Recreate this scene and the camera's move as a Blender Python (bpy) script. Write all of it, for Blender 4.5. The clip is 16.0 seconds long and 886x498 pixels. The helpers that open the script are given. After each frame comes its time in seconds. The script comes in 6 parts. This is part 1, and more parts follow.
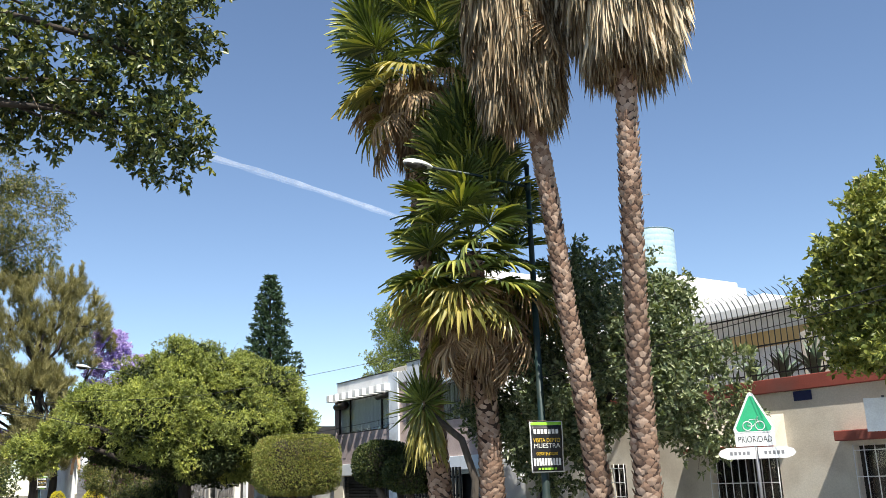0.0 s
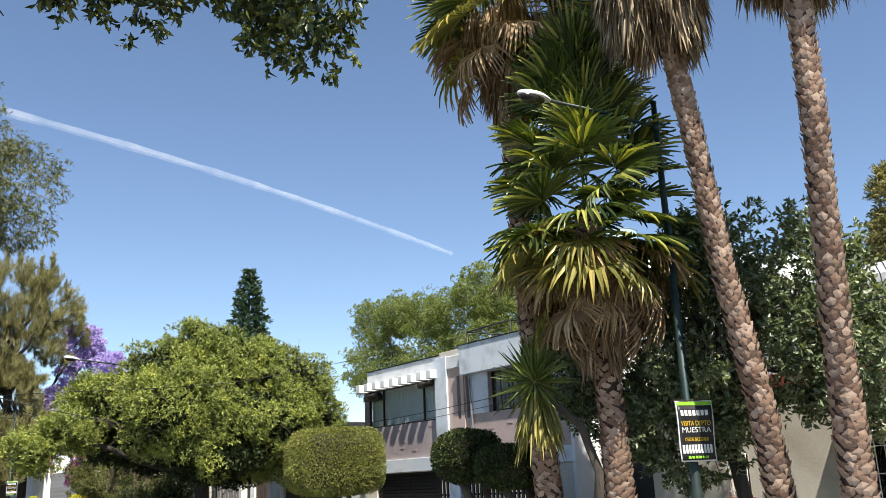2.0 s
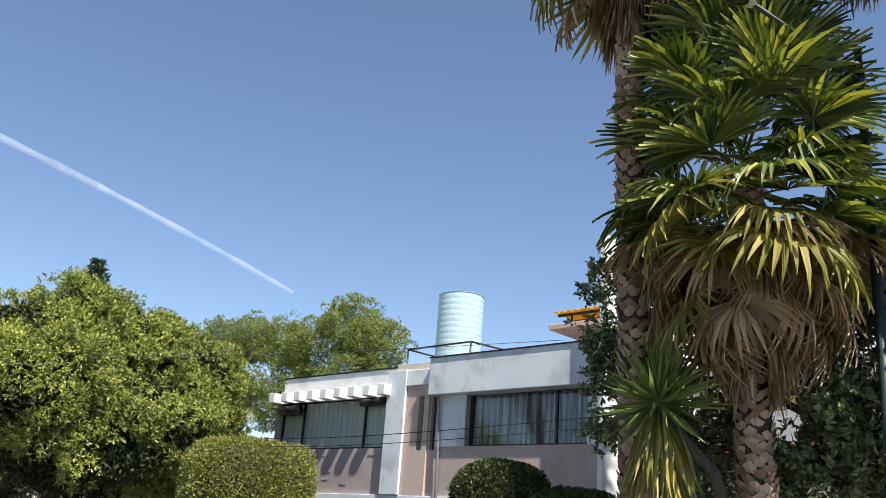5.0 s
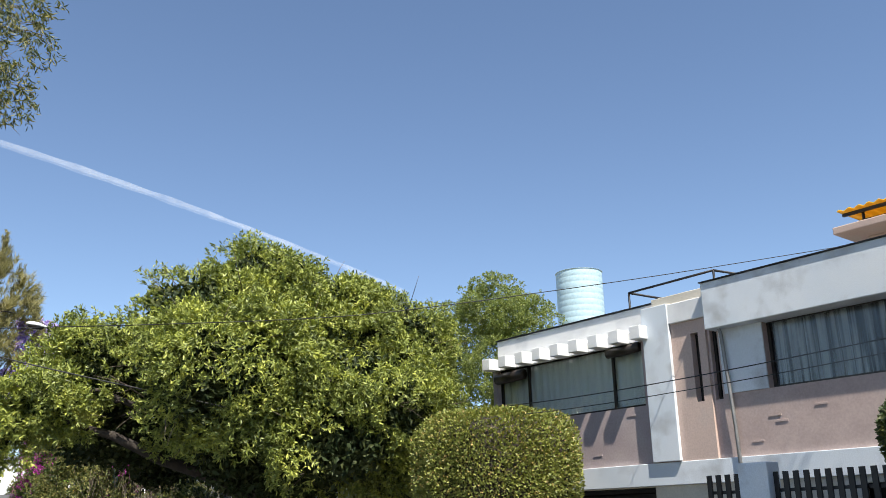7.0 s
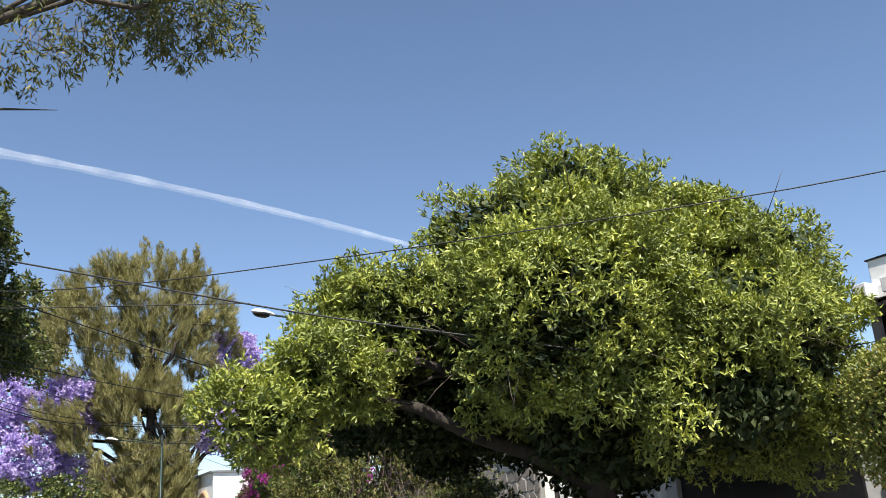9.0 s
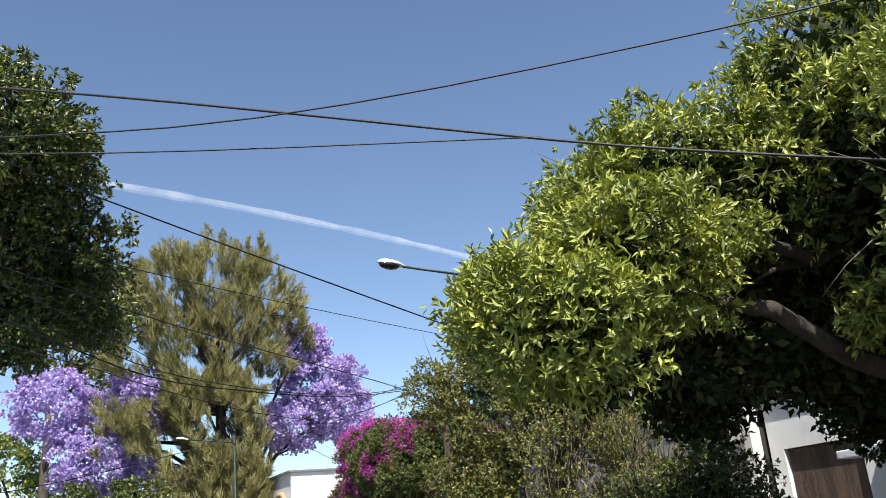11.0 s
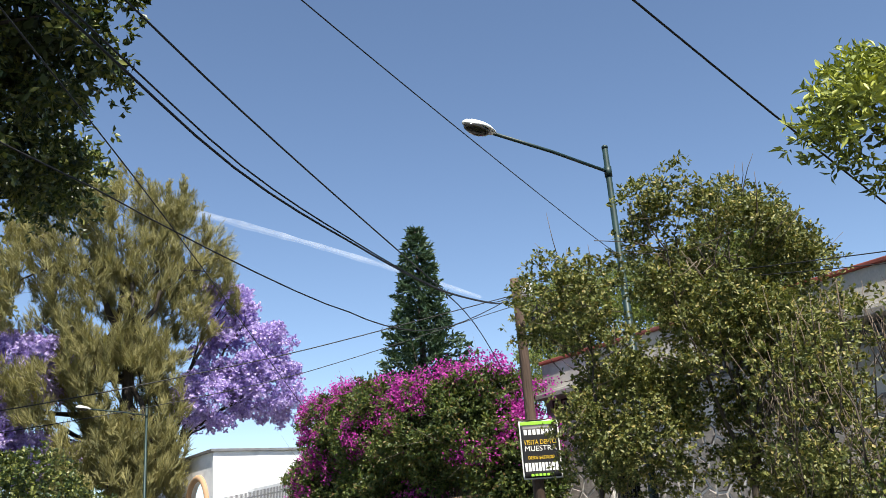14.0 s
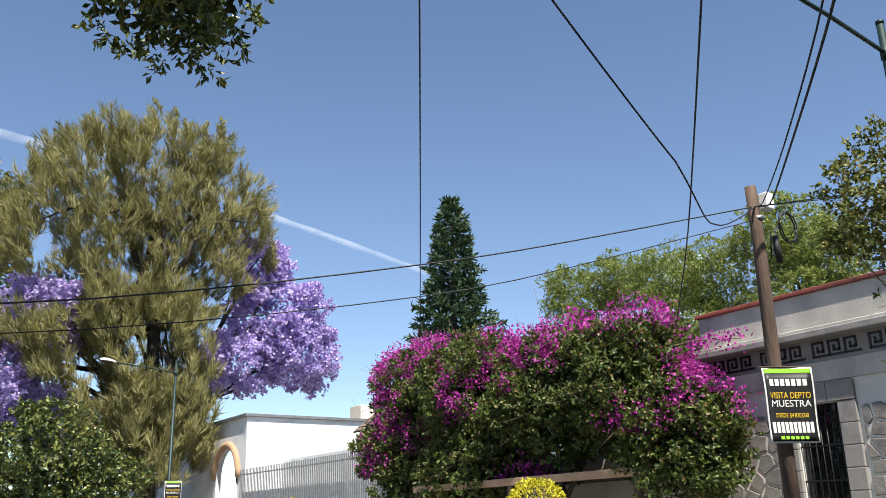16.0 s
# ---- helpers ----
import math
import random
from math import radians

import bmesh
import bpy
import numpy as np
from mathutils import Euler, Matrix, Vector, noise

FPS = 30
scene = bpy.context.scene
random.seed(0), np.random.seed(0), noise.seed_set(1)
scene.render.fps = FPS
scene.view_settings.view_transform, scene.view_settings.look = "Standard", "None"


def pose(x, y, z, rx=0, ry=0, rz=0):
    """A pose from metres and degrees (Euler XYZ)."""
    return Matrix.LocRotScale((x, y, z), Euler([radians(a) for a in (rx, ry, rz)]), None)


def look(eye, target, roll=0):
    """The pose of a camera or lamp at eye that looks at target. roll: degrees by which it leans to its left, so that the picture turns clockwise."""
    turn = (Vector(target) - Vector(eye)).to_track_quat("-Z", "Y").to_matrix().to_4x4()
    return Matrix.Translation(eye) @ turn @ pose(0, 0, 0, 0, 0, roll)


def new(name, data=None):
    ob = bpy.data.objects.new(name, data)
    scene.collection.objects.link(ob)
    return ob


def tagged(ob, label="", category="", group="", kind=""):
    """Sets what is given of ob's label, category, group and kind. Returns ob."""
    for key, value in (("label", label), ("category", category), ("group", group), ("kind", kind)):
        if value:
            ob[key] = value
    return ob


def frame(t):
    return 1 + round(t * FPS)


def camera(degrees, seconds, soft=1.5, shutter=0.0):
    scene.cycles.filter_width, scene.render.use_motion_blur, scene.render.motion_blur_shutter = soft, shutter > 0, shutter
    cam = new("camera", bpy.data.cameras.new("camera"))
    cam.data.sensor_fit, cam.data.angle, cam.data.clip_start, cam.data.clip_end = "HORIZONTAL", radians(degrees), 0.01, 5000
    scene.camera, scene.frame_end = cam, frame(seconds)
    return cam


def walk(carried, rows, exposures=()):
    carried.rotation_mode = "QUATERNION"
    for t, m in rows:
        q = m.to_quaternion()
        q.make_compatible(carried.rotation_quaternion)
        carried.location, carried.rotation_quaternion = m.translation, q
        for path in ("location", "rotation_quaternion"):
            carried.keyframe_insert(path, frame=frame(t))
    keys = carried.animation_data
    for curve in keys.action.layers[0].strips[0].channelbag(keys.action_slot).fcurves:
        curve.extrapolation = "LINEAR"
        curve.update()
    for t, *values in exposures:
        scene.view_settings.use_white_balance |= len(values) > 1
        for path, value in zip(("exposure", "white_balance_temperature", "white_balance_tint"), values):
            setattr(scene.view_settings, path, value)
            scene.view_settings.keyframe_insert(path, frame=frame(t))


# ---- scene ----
# street axes: y runs along the street in the walking direction, x across it to the right
cam = camera(53.0, 16.0, soft=0.75)
METRES, EYE, TILT, LEAN, TURN = 42.0, 1.6, 0.0, 0.0, -33.0
ROWS = [
    (0.0, 0.0, 0.0, 0.0, 0.5, 14.63, 1.91),
    (0.5, -0.0215, 0.0203, 0.0006, 0.84, 14.87, 2.19),
    (1.0, -0.0403, 0.0391, 0.0002, 1.24, 15.54, 2.84),
    (1.5, -0.0561, 0.0587, -0.0002, 0.66, 15.54, 2.5),
    (2.0, -0.0723, 0.0808, -0.0011, -2.06, 14.68, 2.52),
    (2.5, -0.0877, 0.1056, -0.0012, -4.37, 13.51, 2.36),
    (3.0, -0.1005, 0.1266, -0.0018, -6.66, 13.35, 1.36),
    (5.5, -0.1564, 0.2638, -0.0049, -15.04, 18.86, -4.27),
    (6.0, -0.1649, 0.2938, -0.0053, -12.64, 18.79, -1.5),
    (6.5, -0.1755, 0.3223, -0.0054, -7.89, 18.4, 1.19),
    (7.0, -0.1901, 0.3549, -0.0067, -5.59, 17.13, 1.14),
    (7.5, -0.2057, 0.3851, -0.0066, -2.1, 17.27, 2.35),
    (8.0, -0.2228, 0.4116, -0.0071, 0.58, 17.44, 2.59),
    (8.5, -0.2425, 0.441, -0.0074, 2.92, 17.56, 2.51),
    (9.0, -0.2644, 0.4713, -0.0077, 5.35, 17.73, 3.75),
    (9.5, -0.2851, 0.4962, -0.0079, 7.89, 17.83, 5.56),
    (10.0, -0.3079, 0.523, -0.0085, 9.24, 17.91, 5.59),
    (12.5, -0.4055, 0.6504, -0.0107, 4.81, 18.84, 4.23),
    (13.0, -0.4233, 0.6744, -0.0113, 3.16, 18.53, 4.55),
    (13.5, -0.4434, 0.7035, -0.0113, -0.45, 18.18, 4.06),
    (14.0, -0.4633, 0.7281, -0.0119, -0.01, 17.78, 4.25),
    (14.5, -0.4818, 0.7532, -0.0126, 0.53, 17.75, 4.1),
    (15.0, -0.502, 0.7789, -0.0128, -0.24, 17.23, 3.46),
    (15.5, -0.5236, 0.8047, -0.0139, -0.95, 17.18, 3.1),
    (16.0, -0.5429, 0.8287, -0.0147, -1.42, 17.16, 1.48),
]
walk(cam, [(t, pose(0, 0, EYE, TILT, LEAN, TURN) @ pose(METRES * x, METRES * y, METRES * z, 90 + pitch, roll, yaw)) for t, x, y, z, yaw, pitch, roll in ROWS],
     exposures=[(0.0, 0.95), (16.0, 0.95)])

# ---- light ----
SUN_FROM = Vector((-0.2, -0.62, 1.0)).normalized()
world = bpy.data.worlds.new("world")
scene.world = world
world.use_nodes = True
wn = world.node_tree.nodes
wl = world.node_tree.links
sky = wn.new("ShaderNodeTexSky")
sky.sky_type = "NISHITA"
sky.sun_disc = False
sky.sun_elevation = math.asin(SUN_FROM.z)
sky.sun_rotation = math.atan2(SUN_FROM.x, SUN_FROM.y)
sky.altitude = 2200
sky.air_density = 1.1
sky.dust_density = 0.12
sky.ozone_density = 1.3
wl.new(sky.outputs["Color"], wn["Background"].inputs["Color"])
wn["Background"].inputs["Strength"].default_value = 0.091
sun_data = bpy.data.lights.new("sun", "SUN")
sun_data.energy = 5.0
sun_data.angle = radians(0.53)
sun_data.color = (1.0, 0.94, 0.84)
sun = new("sun", sun_data)
sun.matrix_world = look(SUN_FROM * 200, (0, 0, 0))

# ---- materials ----
def node_mat(name):
    m = bpy.data.materials.new(name)
    m.use_nodes = True
    nt = m.node_tree
    return m, nt, nt.nodes["Principled BSDF"], nt.nodes["Material Output"]


def ramp(nt, fac, stops):
    r = nt.nodes.new("ShaderNodeValToRGB")
    el = r.color_ramp.elements
    while len(el) < len(stops):
        el.new(0.5)
    for e, (p, c) in zip(el, stops):
        e.position = p
        e.color = (*c, 1)
    nt.links.new(fac, r.inputs["Fac"])
    return r.outputs["Color"]


def noise_fac(nt, scale, detail=4, stretch=(1, 1, 1)):
    tc = nt.nodes.new("ShaderNodeTexCoord")
    mp = nt.nodes.new("ShaderNodeMapping")
    mp.inputs["Scale"].default_value = stretch
    n = nt.nodes.new("ShaderNodeTexNoise")
    n.inputs["Scale"].default_value = scale
    n.inputs["Detail"].default_value = detail
    nt.links.new(tc.outputs["Object"], mp.inputs["Vector"])
    nt.links.new(mp.outputs["Vector"], n.inputs["Vector"])
    return n.outputs["Fac"]


def mixc(nt, fac, a, b, mode="MIX"):
    m = nt.nodes.new("ShaderNodeMix")
    m.data_type, m.blend_type = "RGBA", mode
    ins = [s for s in m.inputs if s.type == "RGBA"]
    if isinstance(fac, (int, float)):
        m.inputs[0].default_value = fac
    else:
        nt.links.new(fac, m.inputs[0])
    for s, v in zip(ins, (a, b)):
        if isinstance(v, tuple):
            s.default_value = (*v, 1)
        else:
            nt.links.new(v, s)
    return [s for s in m.outputs if s.type == "RGBA"][0]


def surface(name, c1, c2, scale=3.0, rough=0.8, metal=0.0, bump=0.2, fine=40.0, stain=None, stain_scale=0.8, stretch=(1, 1, 1), depth=0.01, spread=(0.35, 0.65)):
    """Two colours over a broad noise, a fine grain for relief, and stains of a third colour."""
    m, nt, p, out = node_mat(name)
    col = ramp(nt, noise_fac(nt, scale, 5, stretch), [(spread[0], c1), (spread[1], c2)])
    if stain:
        f = ramp(nt, noise_fac(nt, stain_scale, 6, stretch), [(0.52, (0, 0, 0)), (0.72, (1, 1, 1))])
        col = mixc(nt, f, col, stain)
    g = noise_fac(nt, fine, 3, stretch)
    shade = ramp(nt, g, [(0.3, (0.86, 0.86, 0.86)), (0.7, (1, 1, 1))])
    col = mixc(nt, 1.0, col, shade, "MULTIPLY")
    nt.links.new(col, p.inputs["Base Color"])
    p.inputs["Roughness"].default_value = rough
    p.inputs["Metallic"].default_value = metal
    b = nt.nodes.new("ShaderNodeBump")
    b.inputs["Strength"].default_value = bump
    b.inputs["Distance"].default_value = depth
    nt.links.new(g, b.inputs["Height"])
    nt.links.new(b.outputs["Normal"], p.inputs["Normal"])
    return m


def leafy(name, stops, rough=0.5, through_light=0.3, glow_tint=(1.0, 1.0, 0.5), spec=0.4, coarse=0.0):
    """Leaf: colour by leaf, some light passing through it."""
    m, nt, p, out = node_mat(name)
    geo = nt.nodes.new("ShaderNodeNewGeometry")
    fac = geo.outputs["Random Per Island"]
    if coarse:
        mx = nt.nodes.new("ShaderNodeMath")
        mx.operation = "MULTIPLY_ADD"
        nt.links.new(noise_fac(nt, coarse, 3), mx.inputs[0])
        mx.inputs[1].default_value = 1.5
        ad = nt.nodes.new("ShaderNodeMath")
        ad.operation = "MULTIPLY_ADD"
        nt.links.new(fac, ad.inputs[0])
        ad.inputs[1].default_value = 0.5
        ad.inputs[2].default_value = -0.5
        nt.links.new(ad.outputs[0], mx.inputs[2])
        fac = mx.outputs[0]
    col = ramp(nt, fac, stops)
    nt.links.new(col, p.inputs["Base Color"])
    p.inputs["Roughness"].default_value = rough
    p.inputs["Specular IOR Level"].default_value = spec
    tr = nt.nodes.new("ShaderNodeBsdfTranslucent")
    tcol = mixc(nt, 1.0, col, glow_tint, "MULTIPLY")
    nt.links.new(tcol, tr.inputs["Color"])
    mix = nt.nodes.new("ShaderNodeMixShader")
    mix.inputs[0].default_value = through_light
    nt.links.new(p.outputs[0], mix.inputs[1])
    nt.links.new(tr.outputs[0], mix.inputs[2])
    nt.links.new(mix.outputs[0], out.inputs["Surface"])
    return m


M = {}
M["asphalt"] = surface("asphalt", (0.045, 0.045, 0.047), (0.065, 0.063, 0.06), 1.5, 0.9, bump=0.5, fine=90, stain=(0.03, 0.03, 0.03))
M["concrete"] = surface("concrete", (0.20, 0.195, 0.18), (0.27, 0.26, 0.24), 1.2, 0.9, bump=0.3, fine=60, stain=(0.22, 0.21, 0.19))
M["earth"] = surface("earth", (0.12, 0.10, 0.07), (0.16, 0.15, 0.09), 0.05, 0.95, bump=0.4, fine=5)
M["white_paint"] = surface("white_paint", (0.76, 0.77, 0.78), (0.82, 0.82, 0.81), 1.0, 0.75, bump=0.15, fine=50, stain=(0.60, 0.61, 0.62), stain_scale=1.3)
# White paint dulled and blued: skylit shade put into the colour, plus stains.
M["shaded_white"] = surface("shaded_white", (0.62, 0.68, 0.74), (0.70, 0.74, 0.78), 0.9, 0.75, bump=0.15, fine=50, stain=(0.46, 0.48, 0.50), stain_scale=1.7)
M["pink_stucco"] = surface("pink_stucco", (0.50, 0.375, 0.325), (0.56, 0.43, 0.375), 0.8, 0.9, bump=0.15, fine=30, stain=(0.50, 0.42, 0.38), stain_scale=1.2, depth=0.008)
M["pink_brick"] = surface("pink_brick", (0.43, 0.335, 0.31), (0.49, 0.385, 0.355), 2.0, 0.9, bump=0.18, fine=25, depth=0.008, stain=(0.40, 0.33, 0.31), stain_scale=0.9)
# Pink brick copy, greyed and darkened: the wall's shade is in the colour.
M["shaded_pink"] = surface("shaded_pink", (0.37, 0.30, 0.30), (0.42, 0.35, 0.34), 2.0, 0.9, bump=0.18, fine=25, depth=0.008, stain=(0.34, 0.28, 0.28), stain_scale=0.9)
M["cream_wall"] = surface("cream_wall", (0.60, 0.55, 0.46), (0.68, 0.63, 0.54), 0.7, 0.85, bump=0.3, fine=35, stain=(0.50, 0.44, 0.36), stain_scale=0.9)
M["red_trim"] = surface("red_trim", (0.22, 0.05, 0.035), (0.30, 0.07, 0.05), 2.0, 0.8, bump=0.3, fine=40, stain=(0.15, 0.06, 0.05))
M["dark_metal"] = surface("dark_metal", (0.012, 0.012, 0.014), (0.02, 0.02, 0.022), 4, 0.45, 0.3, bump=0.05)
M["bronze_frame"] = surface("bronze_frame", (0.03, 0.026, 0.022), (0.05, 0.04, 0.035), 4, 0.4, 0.5, bump=0.05)
M["curtain"] = surface("curtain", (0.74, 0.76, 0.75), (0.80, 0.81, 0.80), 3, 0.9, bump=0.1)
# Pleat shading put into the colour as dark and pale vertical streaks.
M["dark_curtain"] = surface("dark_curtain", (0.05, 0.05, 0.05), (0.44, 0.44, 0.43), 3, 0.9, bump=0.1, stretch=(1, 6, 0.12), spread=(0.42, 0.6))
# Near-black stand-in for unlit rooms: their shade is the colour itself.
M["unlit_inside"] = surface("unlit_inside", (0.02, 0.02, 0.022), (0.035, 0.033, 0.03), 2, 0.9, bump=0.05)
M["tank_blue"] = surface("tank_blue", (0.40, 0.56, 0.63), (0.46, 0.61, 0.67), 0.6, 0.45, bump=0.05, stain=(0.35, 0.50, 0.57))
M["green_metal"] = surface("green_metal", (0.008, 0.026, 0.025), (0.013, 0.038, 0.036), 3, 0.5, 0.2, bump=0.08, stain=(0.05, 0.06, 0.05))
M["lamp_white"] = surface("lamp_white", (0.72, 0.73, 0.72), (0.80, 0.80, 0.79), 5, 0.4, 0.0, bump=0.05)
M["lamp_lens"] = surface("lamp_lens", (0.022, 0.018, 0.013), (0.035, 0.03, 0.022), 8, 0.15, 0.0, bump=0.0)
M["pole_wood"] = surface("pole_wood", (0.05, 0.034, 0.026), (0.125, 0.082, 0.058), 6, 0.9, bump=0.8, fine=30, stretch=(1, 1, 0.12), depth=0.02)
M["cable_black"] = surface("cable_black", (0.012, 0.012, 0.013), (0.02, 0.02, 0.02), 5, 0.6, bump=0.05)
M["bark_grey"] = surface("bark_grey", (0.055, 0.045, 0.036), (0.11, 0.09, 0.07), 5, 0.95, bump=0.9, fine=18, stretch=(1, 1, 0.35), depth=0.03)
M["bark_dark"] = surface("bark_dark", (0.03, 0.024, 0.02), (0.06, 0.048, 0.038), 5, 0.95, bump=0.9, fine=18, stretch=(1, 1, 0.35), depth=0.03)
# Trunk darkened in colour so gaps between the leaf stubs read as shade.
M["palm_trunk"] = surface("palm_trunk", (0.045, 0.026, 0.018), (0.09, 0.055, 0.04), 7, 0.95, bump=0.9, fine=25, depth=0.02)
M["palm_boot"] = leafy("palm_boot", [(0.0, (0.22, 0.135, 0.095)), (0.5, (0.34, 0.23, 0.165)), (1.0, (0.50, 0.37, 0.285))], 0.85, 0.0, spec=0.1)
M["leaf_big"] = leafy("leaf_big", [(0.0, (0.06, 0.08, 0.022)), (0.35, (0.172, 0.212, 0.05)), (0.7, (0.34, 0.378, 0.08)), (1.0, (0.57, 0.585, 0.125))], 0.45, 0.2, (1.0, 1.0, 0.4), 0.4, coarse=1.6)
M["leaf_dark"] = leafy("leaf_dark", [(0.0, (0.025, 0.045, 0.016)), (0.5, (0.065, 0.095, 0.027)), (1.0, (0.24, 0.25, 0.06))], 0.40, 0.22, (1.0, 1.0, 0.35), 0.5)
M["leaf_topiary"] = leafy("leaf_topiary", [(0.0, (0.02, 0.035, 0.012)), (0.5, (0.045, 0.068, 0.02)), (1.0, (0.12, 0.13, 0.04))], 0.5, 0.15, (1.0, 1.0, 0.4), 0.3)
# Darker leaf copy: the shade inside crowns is put into its colour.
M["leaf_inner_shade"] = leafy("leaf_inner_shade", [(0.0, (0.018, 0.03, 0.01)), (0.6, (0.035, 0.05, 0.016)), (1.0, (0.075, 0.085, 0.03))], 0.6, 0.1, (1.0, 1.0, 0.4), 0.2)
M["leaf_ficus"] = leafy("leaf_ficus", [(0.0, (0.06, 0.09, 0.04)), (0.6, (0.18, 0.22, 0.11)), (1.0, (0.38, 0.42, 0.24))], 0.35, 0.33, (1.0, 1.0, 0.4), 0.55)
M["leaf_hedge"] = leafy("leaf_hedge", [(0.0, (0.11, 0.13, 0.03)), (0.5, (0.22, 0.25, 0.055)), (0.85, (0.32, 0.34, 0.085)), (1.0, (0.40, 0.28, 0.10))], 0.5, 0.25)
M["leaf_olive"] = leafy("leaf_olive", [(0.0, (0.05, 0.07, 0.02)), (0.5, (0.14, 0.16, 0.045)), (0.85, (0.27, 0.27, 0.085)), (1.0, (0.38, 0.30, 0.11))], 0.5, 0.3)
M["leaf_lime"] = leafy("leaf_lime", [(0.0, (0.09, 0.12, 0.025)), (0.5, (0.22, 0.26, 0.06)), (1.0, (0.40, 0.40, 0.11))], 0.45, 0.3)
M["leaf_casuarina"] = leafy("leaf_casuarina", [(0.0, (0.13, 0.128, 0.052)), (0.5, (0.26, 0.24, 0.098)), (1.0, (0.41, 0.37, 0.16))], 0.6, 0.35, coarse=0.7)
M["leaf_euc"] = leafy("leaf_euc", [(0.0, (0.05, 0.075, 0.03)), (0.5, (0.13, 0.15, 0.05)), (1.0, (0.30, 0.26, 0.09))], 0.45, 0.35)
M["leaf_light"] = leafy("leaf_light", [(0.0, (0.10, 0.14, 0.038)), (0.5, (0.21, 0.26, 0.07)), (1.0, (0.37, 0.41, 0.13))], 0.5, 0.4)
M["leaf_araucaria"] = leafy("leaf_araucaria", [(0.0, (0.022, 0.05, 0.028)), (0.6, (0.045, 0.085, 0.04)), (1.0, (0.08, 0.12, 0.055))], 0.55, 0.2)
M["leaf_boug"] = leafy("leaf_boug", [(0.0, (0.03, 0.052, 0.015)), (0.5, (0.075, 0.11, 0.026)), (0.85, (0.15, 0.185, 0.04)), (1.0, (0.22, 0.14, 0.06))], 0.45, 0.3)
M["bract"] = leafy("bract", [(0.0, (0.26, 0.035, 0.20)), (0.5, (0.50, 0.05, 0.36)), (1.0, (0.66, 0.13, 0.50))], 0.6, 0.4, (1.0, 0.6, 1.0), 0.2)
M["jacaranda"] = leafy("jacaranda", [(0.0, (0.40, 0.31, 0.60)), (0.5, (0.55, 0.46, 0.76)), (1.0, (0.71, 0.63, 0.85))], 0.6, 0.4, (0.9, 0.8, 1.0), 0.2)
M["yellow_leaf"] = leafy("yellow_leaf", [(0.0, (0.30, 0.27, 0.02)), (0.5, (0.62, 0.56, 0.03)), (1.0, (0.80, 0.74, 0.08))], 0.5, 0.3)
M["palm_green"] = leafy("palm_green", [(0.0, (0.04, 0.065, 0.018)), (0.4, (0.10, 0.14, 0.035)), (0.75, (0.23, 0.26, 0.06)), (1.0, (0.44, 0.44, 0.11))], 0.42, 0.28, (1.0, 1.0, 0.35), 0.4)
M["palm_old"] = leafy("palm_old", [(0.0, (0.17, 0.17, 0.04)), (0.5, (0.31, 0.28, 0.07)), (1.0, (0.48, 0.40, 0.12))], 0.4, 0.3, (1.0, 1.0, 0.4), 0.5)
M["palm_dead"] = leafy("palm_dead", [(0.0, (0.22, 0.14, 0.085)), (0.5, (0.45, 0.32, 0.19)), (1.0, (0.64, 0.49, 0.30))], 0.7, 0.2, (1.0, 0.9, 0.6), 0.2)
M["skirt_pale"] = leafy("skirt_pale", [(0.0, (0.30, 0.23, 0.15)), (0.5, (0.58, 0.48, 0.33)), (1.0, (0.78, 0.68, 0.50))], 0.7, 0.15, (1.0, 0.9, 0.7), 0.2)
M["skirt_grey"] = leafy("skirt_grey", [(0.0, (0.20, 0.15, 0.095)), (0.5, (0.42, 0.325, 0.205)), (1.0, (0.66, 0.54, 0.36))], 0.7, 0.15, (1.0, 0.9, 0.7), 0.2)
M["stone"] = surface("stone", (0.16, 0.15, 0.14), (0.27, 0.25, 0.23), 3, 0.9, bump=0.6, fine=25, stain=(0.33, 0.30, 0.27), stain_scale=2.5, depth=0.02)
M["ashlar"] = surface("ashlar", (0.24, 0.23, 0.215), (0.33, 0.31, 0.29), 2, 0.9, bump=0.6, fine=30, stain=(0.20, 0.19, 0.18), stain_scale=2)
M["weathered"] = surface("weathered", (0.40, 0.375, 0.34), (0.56, 0.53, 0.48), 1.6, 0.9, bump=0.4, fine=40, stain=(0.27, 0.25, 0.23), stain_scale=1.1, stretch=(1, 1, 0.4))
M["twig"] = surface("twig", (0.10, 0.075, 0.055), (0.19, 0.15, 0.11), 8, 0.9, bump=0.3)


# ---- mesh helpers ----
def mesh_from(name, verts, faces, mat=None, smooth=False):
    me = bpy.data.meshes.new(name)
    me.from_pydata([tuple(v) for v in verts], [], [tuple(f) for f in faces])
    if mat:
        me.materials.append(mat)
    if smooth:
        me.shade_smooth()
    return me


def quick_mesh(name, V, F, mat):
    """A mesh from numpy arrays: V (n, 3), F (m, k) with k corners a face."""
    me = bpy.data.meshes.new(name)
    n, k = F.shape
    me.vertices.add(len(V))
    me.vertices.foreach_set("co", np.ascontiguousarray(V, dtype=np.float32).ravel())
    me.loops.add(n * k)
    me.loops.foreach_set("vertex_index", np.ascontiguousarray(F, dtype=np.int32).ravel())
    me.polygons.add(n)
    me.polygons.foreach_set("loop_start", np.arange(0, n * k, k, dtype=np.int32))
    me.update(calc_edges=True)
    me.materials.append(mat)
    return me


def thing(name, x=0, y=0, z=0, label="", category="", group="", kind=""):
    e = new(name)
    e.matrix_world = Matrix.Translation((x, y, z))
    e.empty_display_size = 0.2
    return tagged(e, label, category, group, kind)


